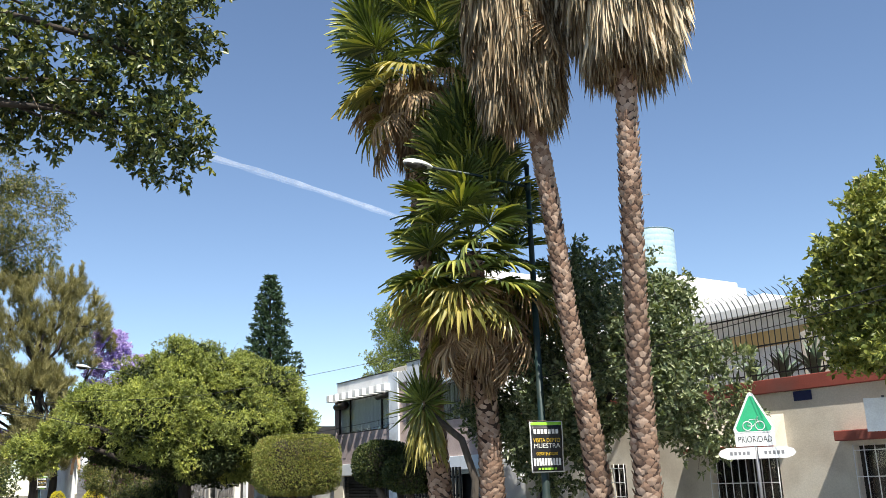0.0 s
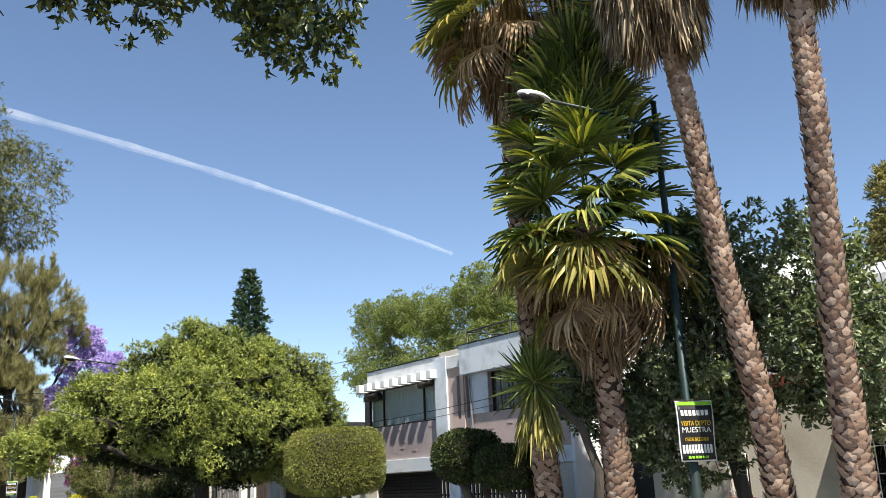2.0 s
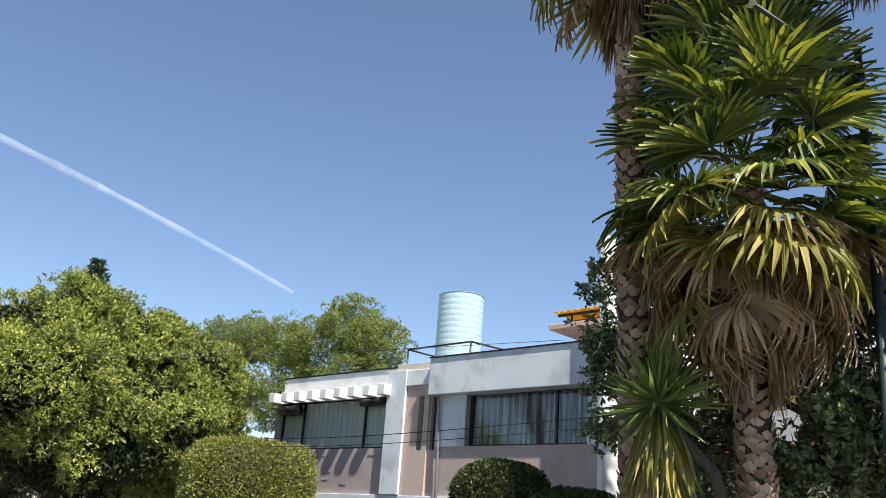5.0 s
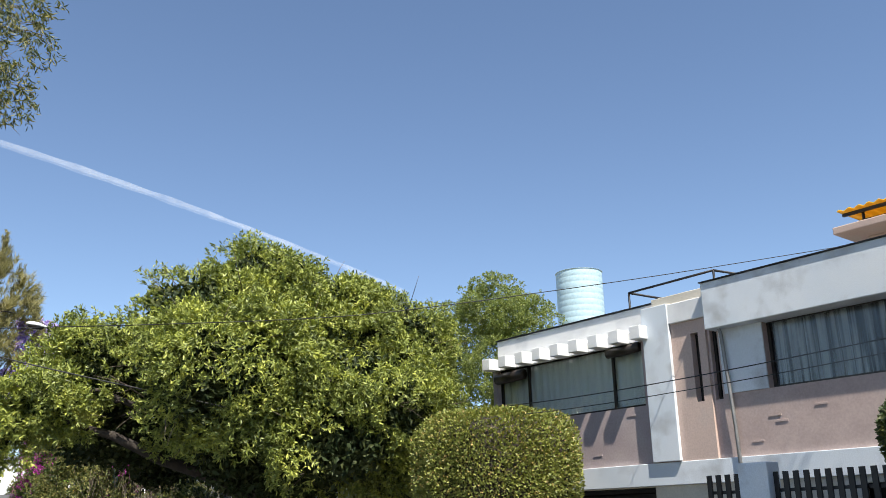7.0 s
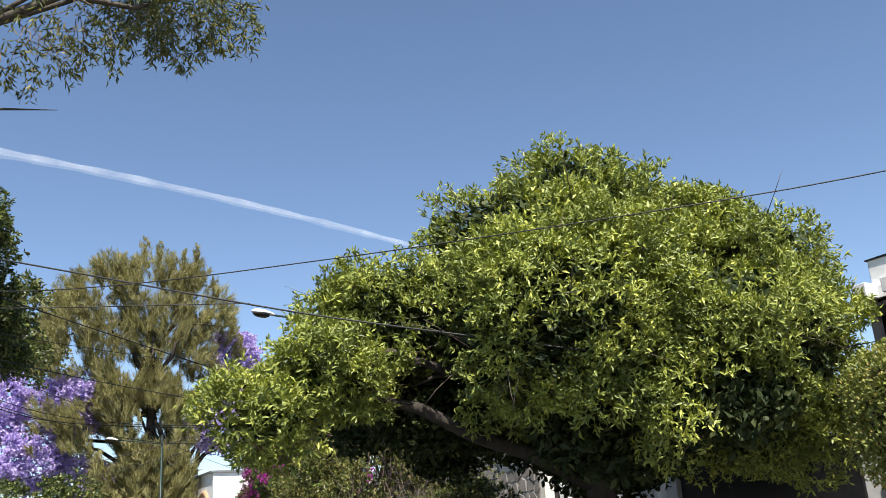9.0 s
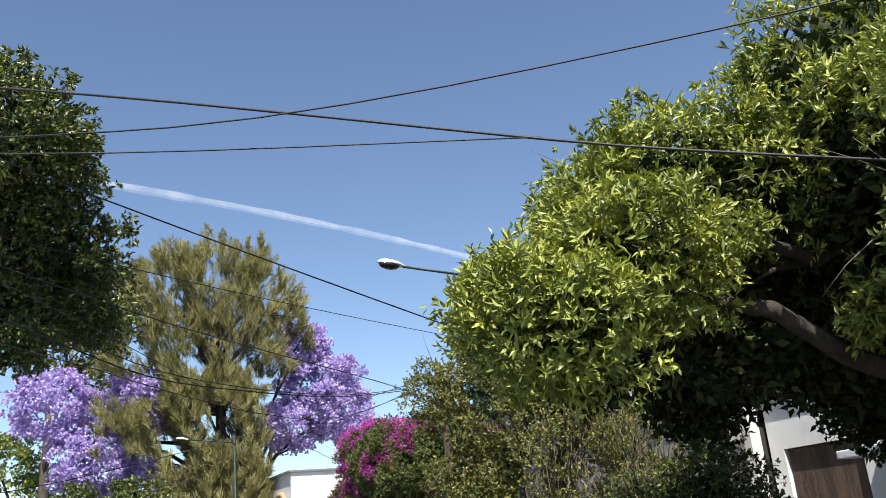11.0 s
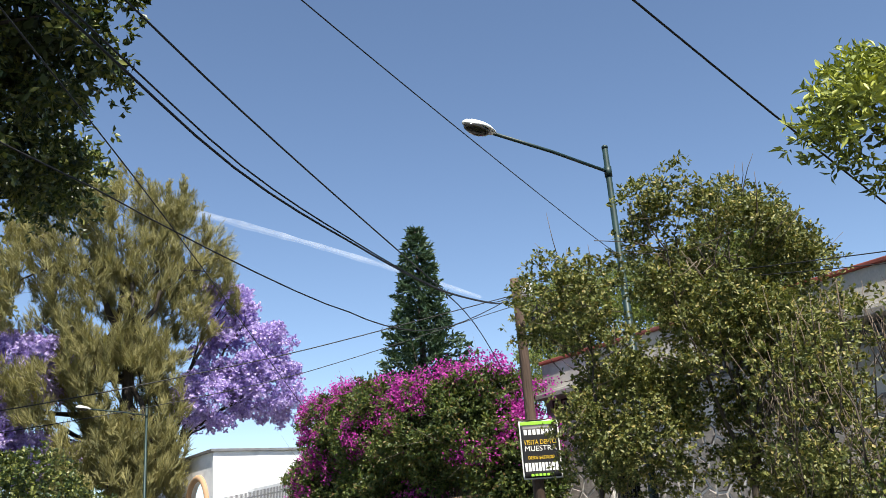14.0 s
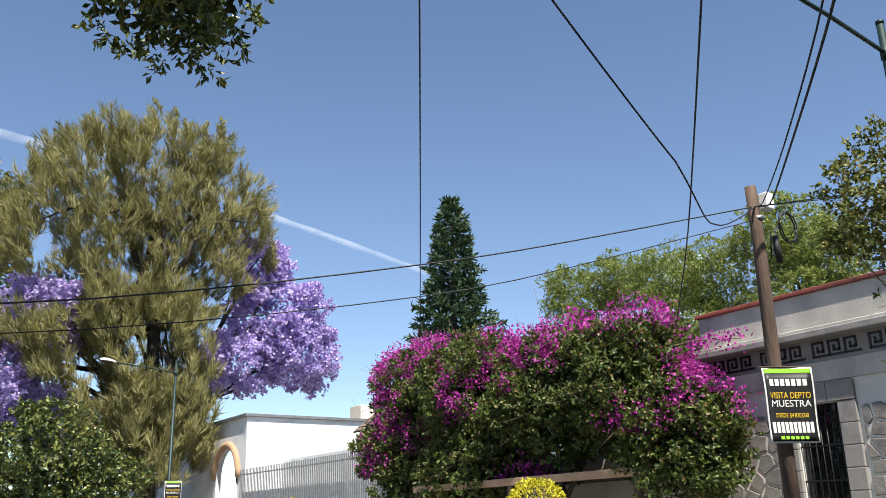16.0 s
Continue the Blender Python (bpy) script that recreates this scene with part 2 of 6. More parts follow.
def part(name, me, parent=None, label="", kind="", at=None):
    """Links a mesh (or a bmesh with its material) as one object under a thing; mesh places are world metres unless at is given."""
    ob = new(name, me)
    if parent is not None:
        ob.parent = parent
        if at is None:
            pm = parent.matrix_basis if parent.parent is None else parent.parent.matrix_basis @ parent.matrix_basis
            ob.matrix_basis = Matrix.Translation(-pm.translation)
        else:
            ob.matrix_basis = at
    return tagged(ob, label, "", "", kind)


def box_bm(bm, x0, x1, y0, y1, z0, z1, bevel=0.0):
    r = bmesh.ops.create_cube(bm, size=1.0)
    bmesh.ops.scale(bm, vec=(x1 - x0, y1 - y0, z1 - z0), verts=r["verts"])
    bmesh.ops.translate(bm, vec=((x0 + x1) / 2, (y0 + y1) / 2, (z0 + z1) / 2), verts=r["verts"])
    if bevel:
        edges = list({e for v in r["verts"] for e in v.link_edges})
        bmesh.ops.bevel(bm, geom=edges, offset=bevel, segments=2, affect="EDGES", profile=0.5)


def boxes(name, specs, mat, bevel=0.0):
    bm = bmesh.new()
    for s in specs:
        box_bm(bm, *s, bevel=bevel)
    me = bpy.data.meshes.new(name)
    bm.to_mesh(me)
    bm.free()
    me.materials.append(mat)
    return me


def tube(points, radii, sides=8, closed=True):
    """Vertices and faces of a round tube along points."""
    V, F = [], []
    P = [Vector(p) for p in points]
    n = len(P)
    ref = Vector((0.31, 0.17, 0.93)).normalized()
    for i, p in enumerate(P):
        d = (P[min(i + 1, n - 1)] - P[max(i - 1, 0)]).normalized()
        a = d.cross(ref)
        if a.length < 1e-3:
            a = d.cross(Vector((1, 0, 0)))
        a.normalize()
        b = d.cross(a)
        r = radii[i] if hasattr(radii, "__len__") else radii
        for k in range(sides):
            w = 2 * math.pi * k / sides
            V.append(p + a * (r * math.cos(w)) + b * (r * math.sin(w)))
    for i in range(n - 1):
        for k in range(sides):
            k2 = (k + 1) % sides
            F.append((i * sides + k, i * sides + k2, (i + 1) * sides + k2, (i + 1) * sides + k))
    if closed:
        F.append(tuple(range(sides))[::-1])
        F.append(tuple((n - 1) * sides + k for k in range(sides)))
    return V, F


def tubes_mesh(name, runs, mat, sides=8):
    V, F = [], []
    for pts, rad in runs:
        v, f = tube(pts, rad, sides)
        o = len(V)
        V += v
        F += [tuple(i + o for i in q) for q in f]
    return mesh_from(name, V, F, mat, True)


def lathe(name, profile, mat, sides=32, centre=(0, 0, 0)):
    """A turned solid from (radius, z) pairs."""
    V, F = [], []
    for r, z in profile:
        for k in range(sides):
            w = 2 * math.pi * k / sides
            V.append((centre[0] + r * math.cos(w), centre[1] + r * math.sin(w), centre[2] + z))
    for i in range(len(profile) - 1):
        for k in range(sides):
            k2 = (k + 1) % sides
            F.append((i * sides + k, i * sides + k2, (i + 1) * sides + k2, (i + 1) * sides + k))
    F.append(tuple(range(sides))[::-1])
    F.append(tuple((len(profile) - 1) * sides + k for k in range(sides)))
    me = mesh_from(name, V, F, mat, True)
    return me


# ---- foliage ----
def unit(v):
    return v / np.maximum(np.linalg.norm(v, axis=-1, keepdims=True), 1e-9)


def leaf_array(name, P, D, L, W, mat, rng, curl=0.12, up=None):
    """One folded pointed leaf (two triangles) at every point P, along D, of length L and half-width W."""
    n = len(P)
    D = unit(D)
    R = rng.normal(size=(n, 3))
    if up is not None:
        R = R * 0.6 + np.array(up)
    S = unit(np.cross(D, R))
    N = np.cross(S, D)
    L = np.broadcast_to(np.asarray(L, float).reshape(-1, 1), (n, 1)) * rng.uniform(0.7, 1.25, (n, 1))
    W = np.broadcast_to(np.asarray(W, float).reshape(-1, 1), (n, 1)) * rng.uniform(0.8, 1.2, (n, 1))
    mid = P + D * L * 0.45
    a = P
    b = mid + S * W + N * L * curl
    c = P + D * L - N * L * curl * 0.6
    d = mid - S * W + N * L * curl
    V = np.stack([a, b, c, d], 1).reshape(-1, 3)
    i = np.arange(n)[:, None] * 4
    F = np.concatenate([i + np.array([[0, 1, 2]]), i + np.array([[0, 2, 3]])], 0)
    return quick_mesh(name, V, F, mat)


def rosette_array(name, T, A, k, L, W, mat, rng, curl=0.1, fan=0.85, hang=0.0):
    """Twig ends with k leaves each, set along the last stretch of the twig."""
    n = len(T)
    D = unit(A[:, None, :] * 0.6 + unit(rng.normal(size=(n, k, 3))) * fan - np.array([0, 0, hang]))
    S = unit(np.cross(D, rng.normal(size=(n, k, 3)) * 0.5 + A[:, None, :]))
    N = np.cross(S, D)
    ln = L * rng.uniform(0.7, 1.25, (n, k, 1)) * rng.uniform(0.8, 1.2, (n, 1, 1))
    wd = W * rng.uniform(0.8, 1.2, (n, k, 1))
    base = T[:, None, :] + A[:, None, :] * (rng.uniform(-1.1, 0.2, (n, k, 1)) * L) + rng.normal(size=(n, k, 3)) * L * 0.12
    mid = base + D * ln * 0.5
    V = np.stack([base, mid + S * wd + N * ln * curl, base + D * ln - N * ln * curl * 0.6, mid - S * wd + N * ln * curl], 2).reshape(-1, 3)
    q = 4 * np.arange(n * k)[:, None]
    F = np.concatenate([q + np.array([[0, 1, 2]]), q + np.array([[0, 2, 3]])], 0)
    return quick_mesh(name, V, F, mat)


def clump_points(blobs, count, rng, shell=(0.72, 1.0), lumps=0.16, freq=0.9, floor=None, gap=-1.15):
    """Points near the skin of a union of ellipsoids (cx, cy, cz, rx, ry, rz) with an uneven outline, and the outward way at each."""
    B = np.array([b[:6] for b in blobs], float)
    area = (B[:, 3] * B[:, 4] + B[:, 4] * B[:, 5] + B[:, 3] * B[:, 5])
    pick = rng.choice(len(B), size=count * 3, p=area / area.sum())
    U = unit(rng.normal(size=(count * 3, 3)))
    C, R = B[pick, :3], B[pick, 3:]
    seed = rng.uniform(0, 50, 3)
    ph = C * 1.3 + U * R * freq * 2.2 + seed
    wob = 1 + lumps * (np.sin(ph[:, 0] * 1.7 + np.sin(ph[:, 1] * 1.3)) + np.sin(ph[:, 1] * 1.9 + 1.1 * np.sin(ph[:, 2] * 1.6)) + np.sin(ph[:, 2] * 2.3 + ph[:, 0])) / 2.6
    s = rng.uniform(shell[0], shell[1], count * 3) * wob
    P = C + U * R * s[:, None]
    keep = np.ones(len(P), bool)
    for b in B:
        q = (P - b[:3]) / b[3:]
        keep &= np.linalg.norm(q, axis=1) > 0.62
    gapn = np.sin(P[:, 0] * 2.1 + 1.3 * np.sin(P[:, 1] * 1.7) + seed[0]) + np.sin(P[:, 1] * 2.4 + 1.2 * np.sin(P[:, 2] * 2.2)) + np.sin(P[:, 2] * 2.6 + P[:, 0])
    keep &= gapn > gap
    if floor is not None:
        keep &= P[:, 2] > floor
    P, U, R = P[keep][:count], U[keep][:count], R[keep][:count]
    return P, unit(U / R)


def crown(name, blobs, clumps, per, mat, parent, rng, leaf=(0.16, 0.035), spread=0.28, out=0.6, lift=0.25, shell=(0.68, 0.95), lumps=0.16, label="", floor=None, droop=0.0, rosette=8, core=0, bough=0.36, inner=None, gap=-1.15, core_blobs=(), sparse=1.5):
    """Leaves in rosettes at twig ends; the twig ends sit on the outer side of rounded boughs near the crown's skin."""
    area = sum(b[3] * b[4] + b[4] * b[5] + b[3] * b[5] for b in blobs) * 4.2
    nb = int(max(24, area / (bough * bough * sparse)))
    P, U = clump_points(blobs, nb, rng, shell, lumps, floor=floor, gap=gap)
    n = len(P)
    total = int(clumps * per / rosette * 0.9)
    w = rng.uniform(0.4, 1.6, n)
    idx = rng.choice(n, size=total, p=w / w.sum())
    R = (bough * rng.uniform(0.65, 1.35, n))[idx, None]
    S = unit(rng.normal(size=(total, 3)) + U[idx] * 0.55 + np.array([0, 0, 0.35 - droop * 0.6]))
    T = P[idx] + S * R * np.array([1.0, 1.0, 0.72]) * rng.uniform(0.75, 1.08, (total, 1)) + rng.normal(size=(total, 3)) * spread * 0.22
    A = unit(S * out + U[idx] * 0.25 + rng.normal(size=(total, 3)) * 0.3 + np.array([0, 0, lift - droop]))
    # Extra leaves fill the core; a dark inner material paints shade there.
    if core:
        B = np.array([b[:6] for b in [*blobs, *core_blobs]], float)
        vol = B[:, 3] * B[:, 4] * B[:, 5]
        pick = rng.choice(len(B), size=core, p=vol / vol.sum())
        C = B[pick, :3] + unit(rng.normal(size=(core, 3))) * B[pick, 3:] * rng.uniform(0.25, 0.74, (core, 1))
        part("inner_growth", leaf_array("inner_growth", C, rng.normal(size=(core, 3)), leaf[0] * 1.5, leaf[0] * 0.4, inner or mat, rng), parent, "inner leaves added for the crown's deep shade", "stuff")
    me = rosette_array(name, T, A, rosette, leaf[0], leaf[1], mat, rng, hang=droop * 0.3)
    return part("crown", me, parent, label, "stuff")


def limbs(parent, base, top, r0, targets, mat, rng, name="trunk", bend=0.25):
    """A tapered trunk as one part, with limbs to the targets as a second."""
    base, top = Vector(base), Vector(top)
    pts = []
    for i in range(9):
        t = i / 8
        p = base.lerp(top, t) + Vector((math.sin(t * 5 + base.y) * bend * 0.3, math.cos(t * 4 + base.x) * bend * 0.3, 0)) * (t * (1 - t) * 4 + 0.0)
        pts.append(p)
    rad = [r0 * (1.35 - 0.35 * min(1, i / 1.5)) * (1 - 0.45 * i / 8) for i in range(9)]
    part(name, tubes_mesh(name, [(pts, rad)], mat, 12), parent)
    runs = []
    for tg in targets:
        tg = Vector(tg)
        s = pts[rng.integers(5, 9)]
        run, n = [], 7
        for i in range(n):
            t = i / (n - 1)
            p = s.lerp(tg, t) + Vector((0, 0, 0.18 * (tg - s).length * t * (1 - t) * 2))
            p += Vector(rng.normal(size=3)) * 0.05 * (tg - s).length * (t * (1 - t) * 3)
            run.append(p)
        rr = [max(0.012, r0 * 0.5 * (1 - 0.85 * i / (n - 1))) for i in range(n)]
        runs.append((run, rr))
        for j in range(3):
            q = run[rng.integers(2, n - 1)]
            e = q.lerp(tg, 0.6) + Vector(rng.normal(size=3)) * min(0.5, (tg - s).length * 0.1)
            runs.append(([q, q.lerp(e, 0.5) + Vector((0, 0, 0.06)), e], [max(0.01, r0 * 0.18), max(0.008, r0 * 0.12), 0.006]))
    if runs:
        part("branchwork", tubes_mesh("branchwork", runs, mat, 6), parent)


def twigs(parent, blobs, count, length, mat, rng, r=0.006, rise=0.0):
    P, U = clump_points(blobs, count, rng, (0.6, 0.93))
    runs = []
    for p, u in zip(P, U):
        p, u = Vector(p), Vector(u)
        e = p + u * length * (1 - 0.6 * rise) + Vector(rng.normal(size=3)) * length * 0.35 + Vector((0, 0, rise * length))
        runs.append(([p - (e - p) * 0.7, p.lerp(e, 0.4) + Vector(rng.normal(size=3)) * length * 0.06, e], [r * 1.5, r, r * 0.5]))
    part("twig_growth", tubes_mesh("twig_growth", runs, mat, 4), parent, kind="stuff")


def tree(name, base, top, r0, blobs, clumps, per, leaf_mat, bark, seed, label, category="tree", leaf=(0.16, 0.035), spread=0.28, twig_n=0, group="", rise=0.0, **kw):
    rng = np.random.default_rng(seed)
    t = thing(name, *base, label=label, category=category, group=group)
    targets = [(b[0] + rng.normal() * b[3] * 0.3, b[1] + rng.normal() * b[4] * 0.3, b[2] + b[5] * 0.3) for b in blobs]
    limbs(t, base, top, r0, targets, bark, rng)
    crown(name + "_crown", blobs, clumps, per, leaf_mat, t, rng, leaf, spread, **kw)
    if twig_n:
        twigs(t, blobs, twig_n, 0.34, M["twig"], rng, rise=rise)
    return t

# ---- ground and street ----
def sheet(name, x0, x1, y0, y1, z, mat, label, category):
    me = mesh_from(name, [(x0, y0, z), (x1, y0, z), (x1, y1, z), (x0, y1, z)], [(0, 1, 2, 3)], mat)
    return tagged(new(name, me), label, category, kind="structure")


sheet("ground", -2600, 2600, -2600, 2600, -0.02, M["earth"], "dry brown earth reaching the horizon", "ground")
sheet("road", -2.0, 9.6, -120, 400, 0.0, M["asphalt"], "grey worn asphalt of the street", "road")
for nm, xa, xb in (("pavement", 9.78, 16.4), ("pavement", -7.0, -2.18)):
    tagged(new(nm, boxes(nm, [(xa, xb, -120, 400, -0.02, 0.13)], M["concrete"])), "grey concrete pavement beside the street", "pavement", kind="structure")
for xa, xb in ((9.6, 9.78), (-2.18, -2.0)):
    tagged(new("kerb", boxes("kerb", [(xa, xb, -120, 400, -0.02, 0.15)], M["concrete"], 0.0)), "pale concrete kerb along the road", "kerb", kind="structure")


# ---- windows ----
def window(parent, x, y0, y1, z0, z1, bars=(), frame_w=0.05, curtain=None, label=""):
    """A framed window in a wall that faces the street: frame, panes, curtain or a near-black backing behind."""
    specs = [(x, x + 0.06, y0, y1, z0, z0 + frame_w), (x, x + 0.06, y0, y1, z1 - frame_w, z1),
             (x, x + 0.06, y0, y0 + frame_w, z0 + frame_w, z1 - frame_w), (x, x + 0.06, y1 - frame_w, y1, z0 + frame_w, z1 - frame_w)]
    for b in bars:
        specs.append((x, x + 0.06, b - frame_w / 2, b + frame_w / 2, z0 + frame_w, z1 - frame_w))
    w = part("window", boxes("window_frame", specs, M["bronze_frame"]), parent, label)
    ys = [y0, *bars, y1]
    for a, b in zip(ys, ys[1:]):
        pane = part("pane", boxes("pane", [(x + 0.03, x + 0.036, a + frame_w * 0.4, b - frame_w * 0.4, z0 + frame_w * 0.8, z1 - frame_w * 0.8)], M["glass"]))
        pane.parent = w
        pane.matrix_parent_inverse = w.matrix_basis.inverted() @ Matrix.Translation(-parent.matrix_basis.translation)
        pane.visible_shadow = False
    if curtain:
        n = int((y1 - y0) / 0.035)
        V, F = [], []
        for i in range(n + 1):
            y = y0 + 0.02 + (y1 - y0 - 0.04) * i / n
            xx = x + 0.1 + 0.03 * math.sin(i * 1.05 + 0.7 * math.sin(i * 0.31))
            V += [(xx, y, z0 + 0.01), (xx + 0.01 * math.sin(i * 0.9), y, z1 - 0.01)]
        F = [(2 * i, 2 * i + 2, 2 * i + 3, 2 * i + 1) for i in range(n)]
        c = part("curtain", mesh_from("curtain", V, F, curtain, True))
        c.parent = w
        c.matrix_parent_inverse = w.matrix_basis.inverted() @ Matrix.Translation(-parent.matrix_basis.translation)
    return w


m, nt, p, out = node_mat("glass")
p.inputs["Base Color"].default_value = (0.9, 0.95, 0.95, 1)
p.inputs["Roughness"].default_value = 0.03
p.inputs["Transmission Weight"].default_value = 1.0
p.inputs["IOR"].default_value = 1.45
M["glass"] = m


def wall_with_holes(name, x0, x1, y0, y1, z0, z1, holes, mat):
    """A wall across x0..x1 whose holes (y0, y1, z0, z1) go right through."""
    ys = sorted({y0, y1, *[h[0] for h in holes], *[h[1] for h in holes]})
    zs = sorted({z0, z1, *[h[2] for h in holes], *[h[3] for h in holes]})
    bm = bmesh.new()
    grid = {}
    solid = lambda i, j: 0 <= i < len(ys) - 1 and 0 <= j < len(zs) - 1 and not any(
        h[0] <= (ys[i] + ys[i + 1]) / 2 <= h[1] and h[2] <= (zs[j] + zs[j + 1]) / 2 <= h[3] for h in holes)

    def v(x, y, z):
        k = (round(x, 4), round(y, 4), round(z, 4))
        if k not in grid:
            grid[k] = bm.verts.new(k)
        return grid[k]
    for i in range(len(ys) - 1):
        for j in range(len(zs) - 1):
            if not solid(i, j):
                continue
            a, b, c, d = ys[i], ys[i + 1], zs[j], zs[j + 1]
            bm.faces.new([v(x0, a, c), v(x0, a, d), v(x0, b, d), v(x0, b, c)])
            bm.faces.new([v(x1, a, c), v(x1, b, c), v(x1, b, d), v(x1, a, d)])
            if not solid(i - 1, j):
                bm.faces.new([v(x0, a, c), v(x1, a, c), v(x1, a, d), v(x0, a, d)])
            if not solid(i + 1, j):
                bm.faces.new([v(x0, b, c), v(x0, b, d), v(x1, b, d), v(x1, b, c)])
            if not solid(i, j - 1):
                bm.faces.new([v(x0, a, c), v(x0, b, c), v(x1, b, c), v(x1, a, c)])
            if not solid(i, j + 1):
                bm.faces.new([v(x0, a, d), v(x1, a, d), v(x1, b, d), v(x0, b, d)])
    bmesh.ops.recalc_face_normals(bm, faces=bm.faces[:])
    me = bpy.data.meshes.new(name)
    bm.to_mesh(me)
    bm.free()
    me.materials.append(mat)
    return me


# ---- the pink and white house with the pergola ----
def pergola_house():
    h = thing("house", 18, 27, 0, "two-storey pale pink brick house with white parapet and pergola beams", "house")
    F = 15.9
    # upper left: recessed strip window under the pergola
    part("wall", wall_with_holes("wall", F + 0.02, F + 0.25, 28.2, 32.95, 2.35, 4.9, [(28.38, 32.8, 3.5, 4.84)], M["shaded_pink"]), h, "pink painted brick wall with shade greyed into its colour")
    part("wall", wall_with_holes("wall", F - 0.06, F + 0.25, 26.76, 28.2, 2.35, 5.42, [(26.93, 27.1, 3.42, 4.74)], M["pink_stucco"]), h, "pink stucco wall between the windows")
    part("wall", wall_with_holes("wall", F, F + 0.25, 21.6, 26.76, 2.35, 4.82, [(22.18, 25.58, 3.5, 4.74), (26.55, 26.71, 3.42, 4.74)], M["pink_brick"]), h, "pink painted brick wall")
    part("pilaster", boxes("pilaster", [(F - 0.14, F - 0.063, 27.55, 28.2, 2.36, 5.42)], M["shaded_white"], 0.01), h, "white painted pilaster")
    part("wall_panel", boxes("wall_panel", [(F - 0.03, F - 0.003, 25.584, 26.5, 3.5, 4.8)], M["shaded_white"], 0.005), h, "white painted wall panel")
    part("wall_panel", boxes("wall_panel", [(F - 0.03, F - 0.003, 21.6, 22.16, 3.5, 4.8)], M["shaded_white"], 0.005), h, "white painted wall panel")
    # fascia above the right window, thick and proud
    part("fascia", boxes("fascia", [(F - 0.3, F + 0.3, 21.5, 26.60, 4.70, 5.60)], M["shaded_white"], 0.015), h, "white stained concrete fascia, shade blued into its colour")
    part("fascia", boxes("fascia", [(F - 0.12, F + 0.25, 26.604, 28.05, 5.0, 5.40)], M["white_paint"], 0.015), h)
    part("fascia", boxes("fascia", [(F + 0.06, F + 0.35, 28.0, 32.8, 5.02, 5.53)], M["white_paint"], 0.015), h, "white painted parapet")
    part("coping", boxes("coping", [(F - 0.33, F + 0.33, 21.45, 26.62, 5.603, 5.625)], M["dark_metal"], 0.005), h, "thin dark roof edging")
    part("coping", boxes("coping", [(F + 0.03, F + 0.38, 27.98, 32.83, 5.533, 5.56)], M["dark_metal"], 0.005), h, "thin dark roof edging")
    part("coping", boxes("coping", [(F - 0.08, F + 0.3, 26.65, 27.95, 5.403, 5.58)], M["cream_wall"], 0.01), h, "cream stucco roof edging")
    beam = boxes("beam", [(F - 0.38, F + 0.055, -0.13, 0.13, 4.79, 5.06)], M["white_paint"], 0.012)
    for i in range(9):
        y = 28.2 + i * 0.57
        b = new("beam", beam)
        b.parent = h
        b.matrix_basis = Matrix.Translation(Vector((0, y, 0)) - h.matrix_basis.translation)
    part("fascia", boxes("fascia", [(F - 0.05, F + 0.055, 28.0, 32.8, 4.8, 5.018)], M["white_paint"], 0.0), h)
    # grooves that show as short shadowed bricks
    rng = random.Random(4)
    brick = boxes("brick", [(-0.012, 0.0, -0.115, 0.115, -0.017, 0.017)], M["pink_brick"], 0.002)
    brick_g = boxes("brick", [(-0.012, 0.0, -0.115, 0.115, -0.017, 0.017)], M["shaded_pink"], 0.002)
    for i in range(16):
        y = rng.uniform(21.9, 26.3)
        z = 2.6 + rng.randrange(9) * 0.105
        part("brick", brick, h, at=Matrix.Translation(Vector((F, y, z)) - h.matrix_basis.translation))
    for i in range(12):
        y = rng.uniform(28.4, 32.8)
        z = 2.6 + rng.randrange(9) * 0.105
        part("brick", brick_g, h, at=Matrix.Translation(Vector((F + 0.02, y, z)) - h.matrix_basis.translation))
    window(h, F + 0.14, 28.38, 32.8, 3.5, 4.84, (29.27, 31.84), curtain=M["curtain"], label="wide window with pale closed curtains")
    window(h, F + 0.14, 22.18, 25.58, 3.5, 4.74, (23.09,), curtain=M["dark_curtain"], label="wide window with grey pleated curtains")
    window(h, F + 0.1, 26.93, 27.1, 3.42, 4.74, label="narrow slit window")
    window(h, F + 0.1, 26.55, 26.71, 3.42, 4.74, label="narrow slit window")
    for ya, yb, z, r in ((28.4, 29.25, 4.7, 0.10), (31.85, 32.75, 4.62, 0.13)):
        part("awning_roll", tubes_mesh("awning_roll", [([(F - 0.02, ya, z), (F - 0.02, (ya + yb) / 2, z - 0.02), (F - 0.02, yb, z - 0.03)], r)], M["bronze_frame"], 10), h, "rolled dark canvas awning")
    # ground floor: lintel band, garage slats, side walls
    part("lintel", boxes("lintel", [(F - 0.08, F + 0.25, 21.6, 33.0, 1.92, 2.347)], M["shaded_white"], 0.01), h, "white painted concrete band")
    part("wall", wall_with_holes("wall", F, F + 0.25, 21.6, 33.0, 0.1, 1.917, [(28.3, 32.2, 0.1, 1.9), (23.2, 24.2, 0.1, 1.8)], M["cream_wall"]), h)
    slat = boxes("slat", [(F + 0.06, F + 0.1, 28.32, 32.18, 0, 0.075)], M["dark_metal"], 0.004)
    for i in range(16):
        part("slat", slat, h, at=Matrix.Translation(Vector((0, 0, 0.16 + i * 0.11)) - h.matrix_basis.translation))
    for k in range(3):
        part("garage_frame", boxes("garage_frame", [(F + 0.104, F + 0.14, 28.3 + k * 1.93, 28.36 + k * 1.93, 0.13, 1.9)], M["dark_metal"]), h)
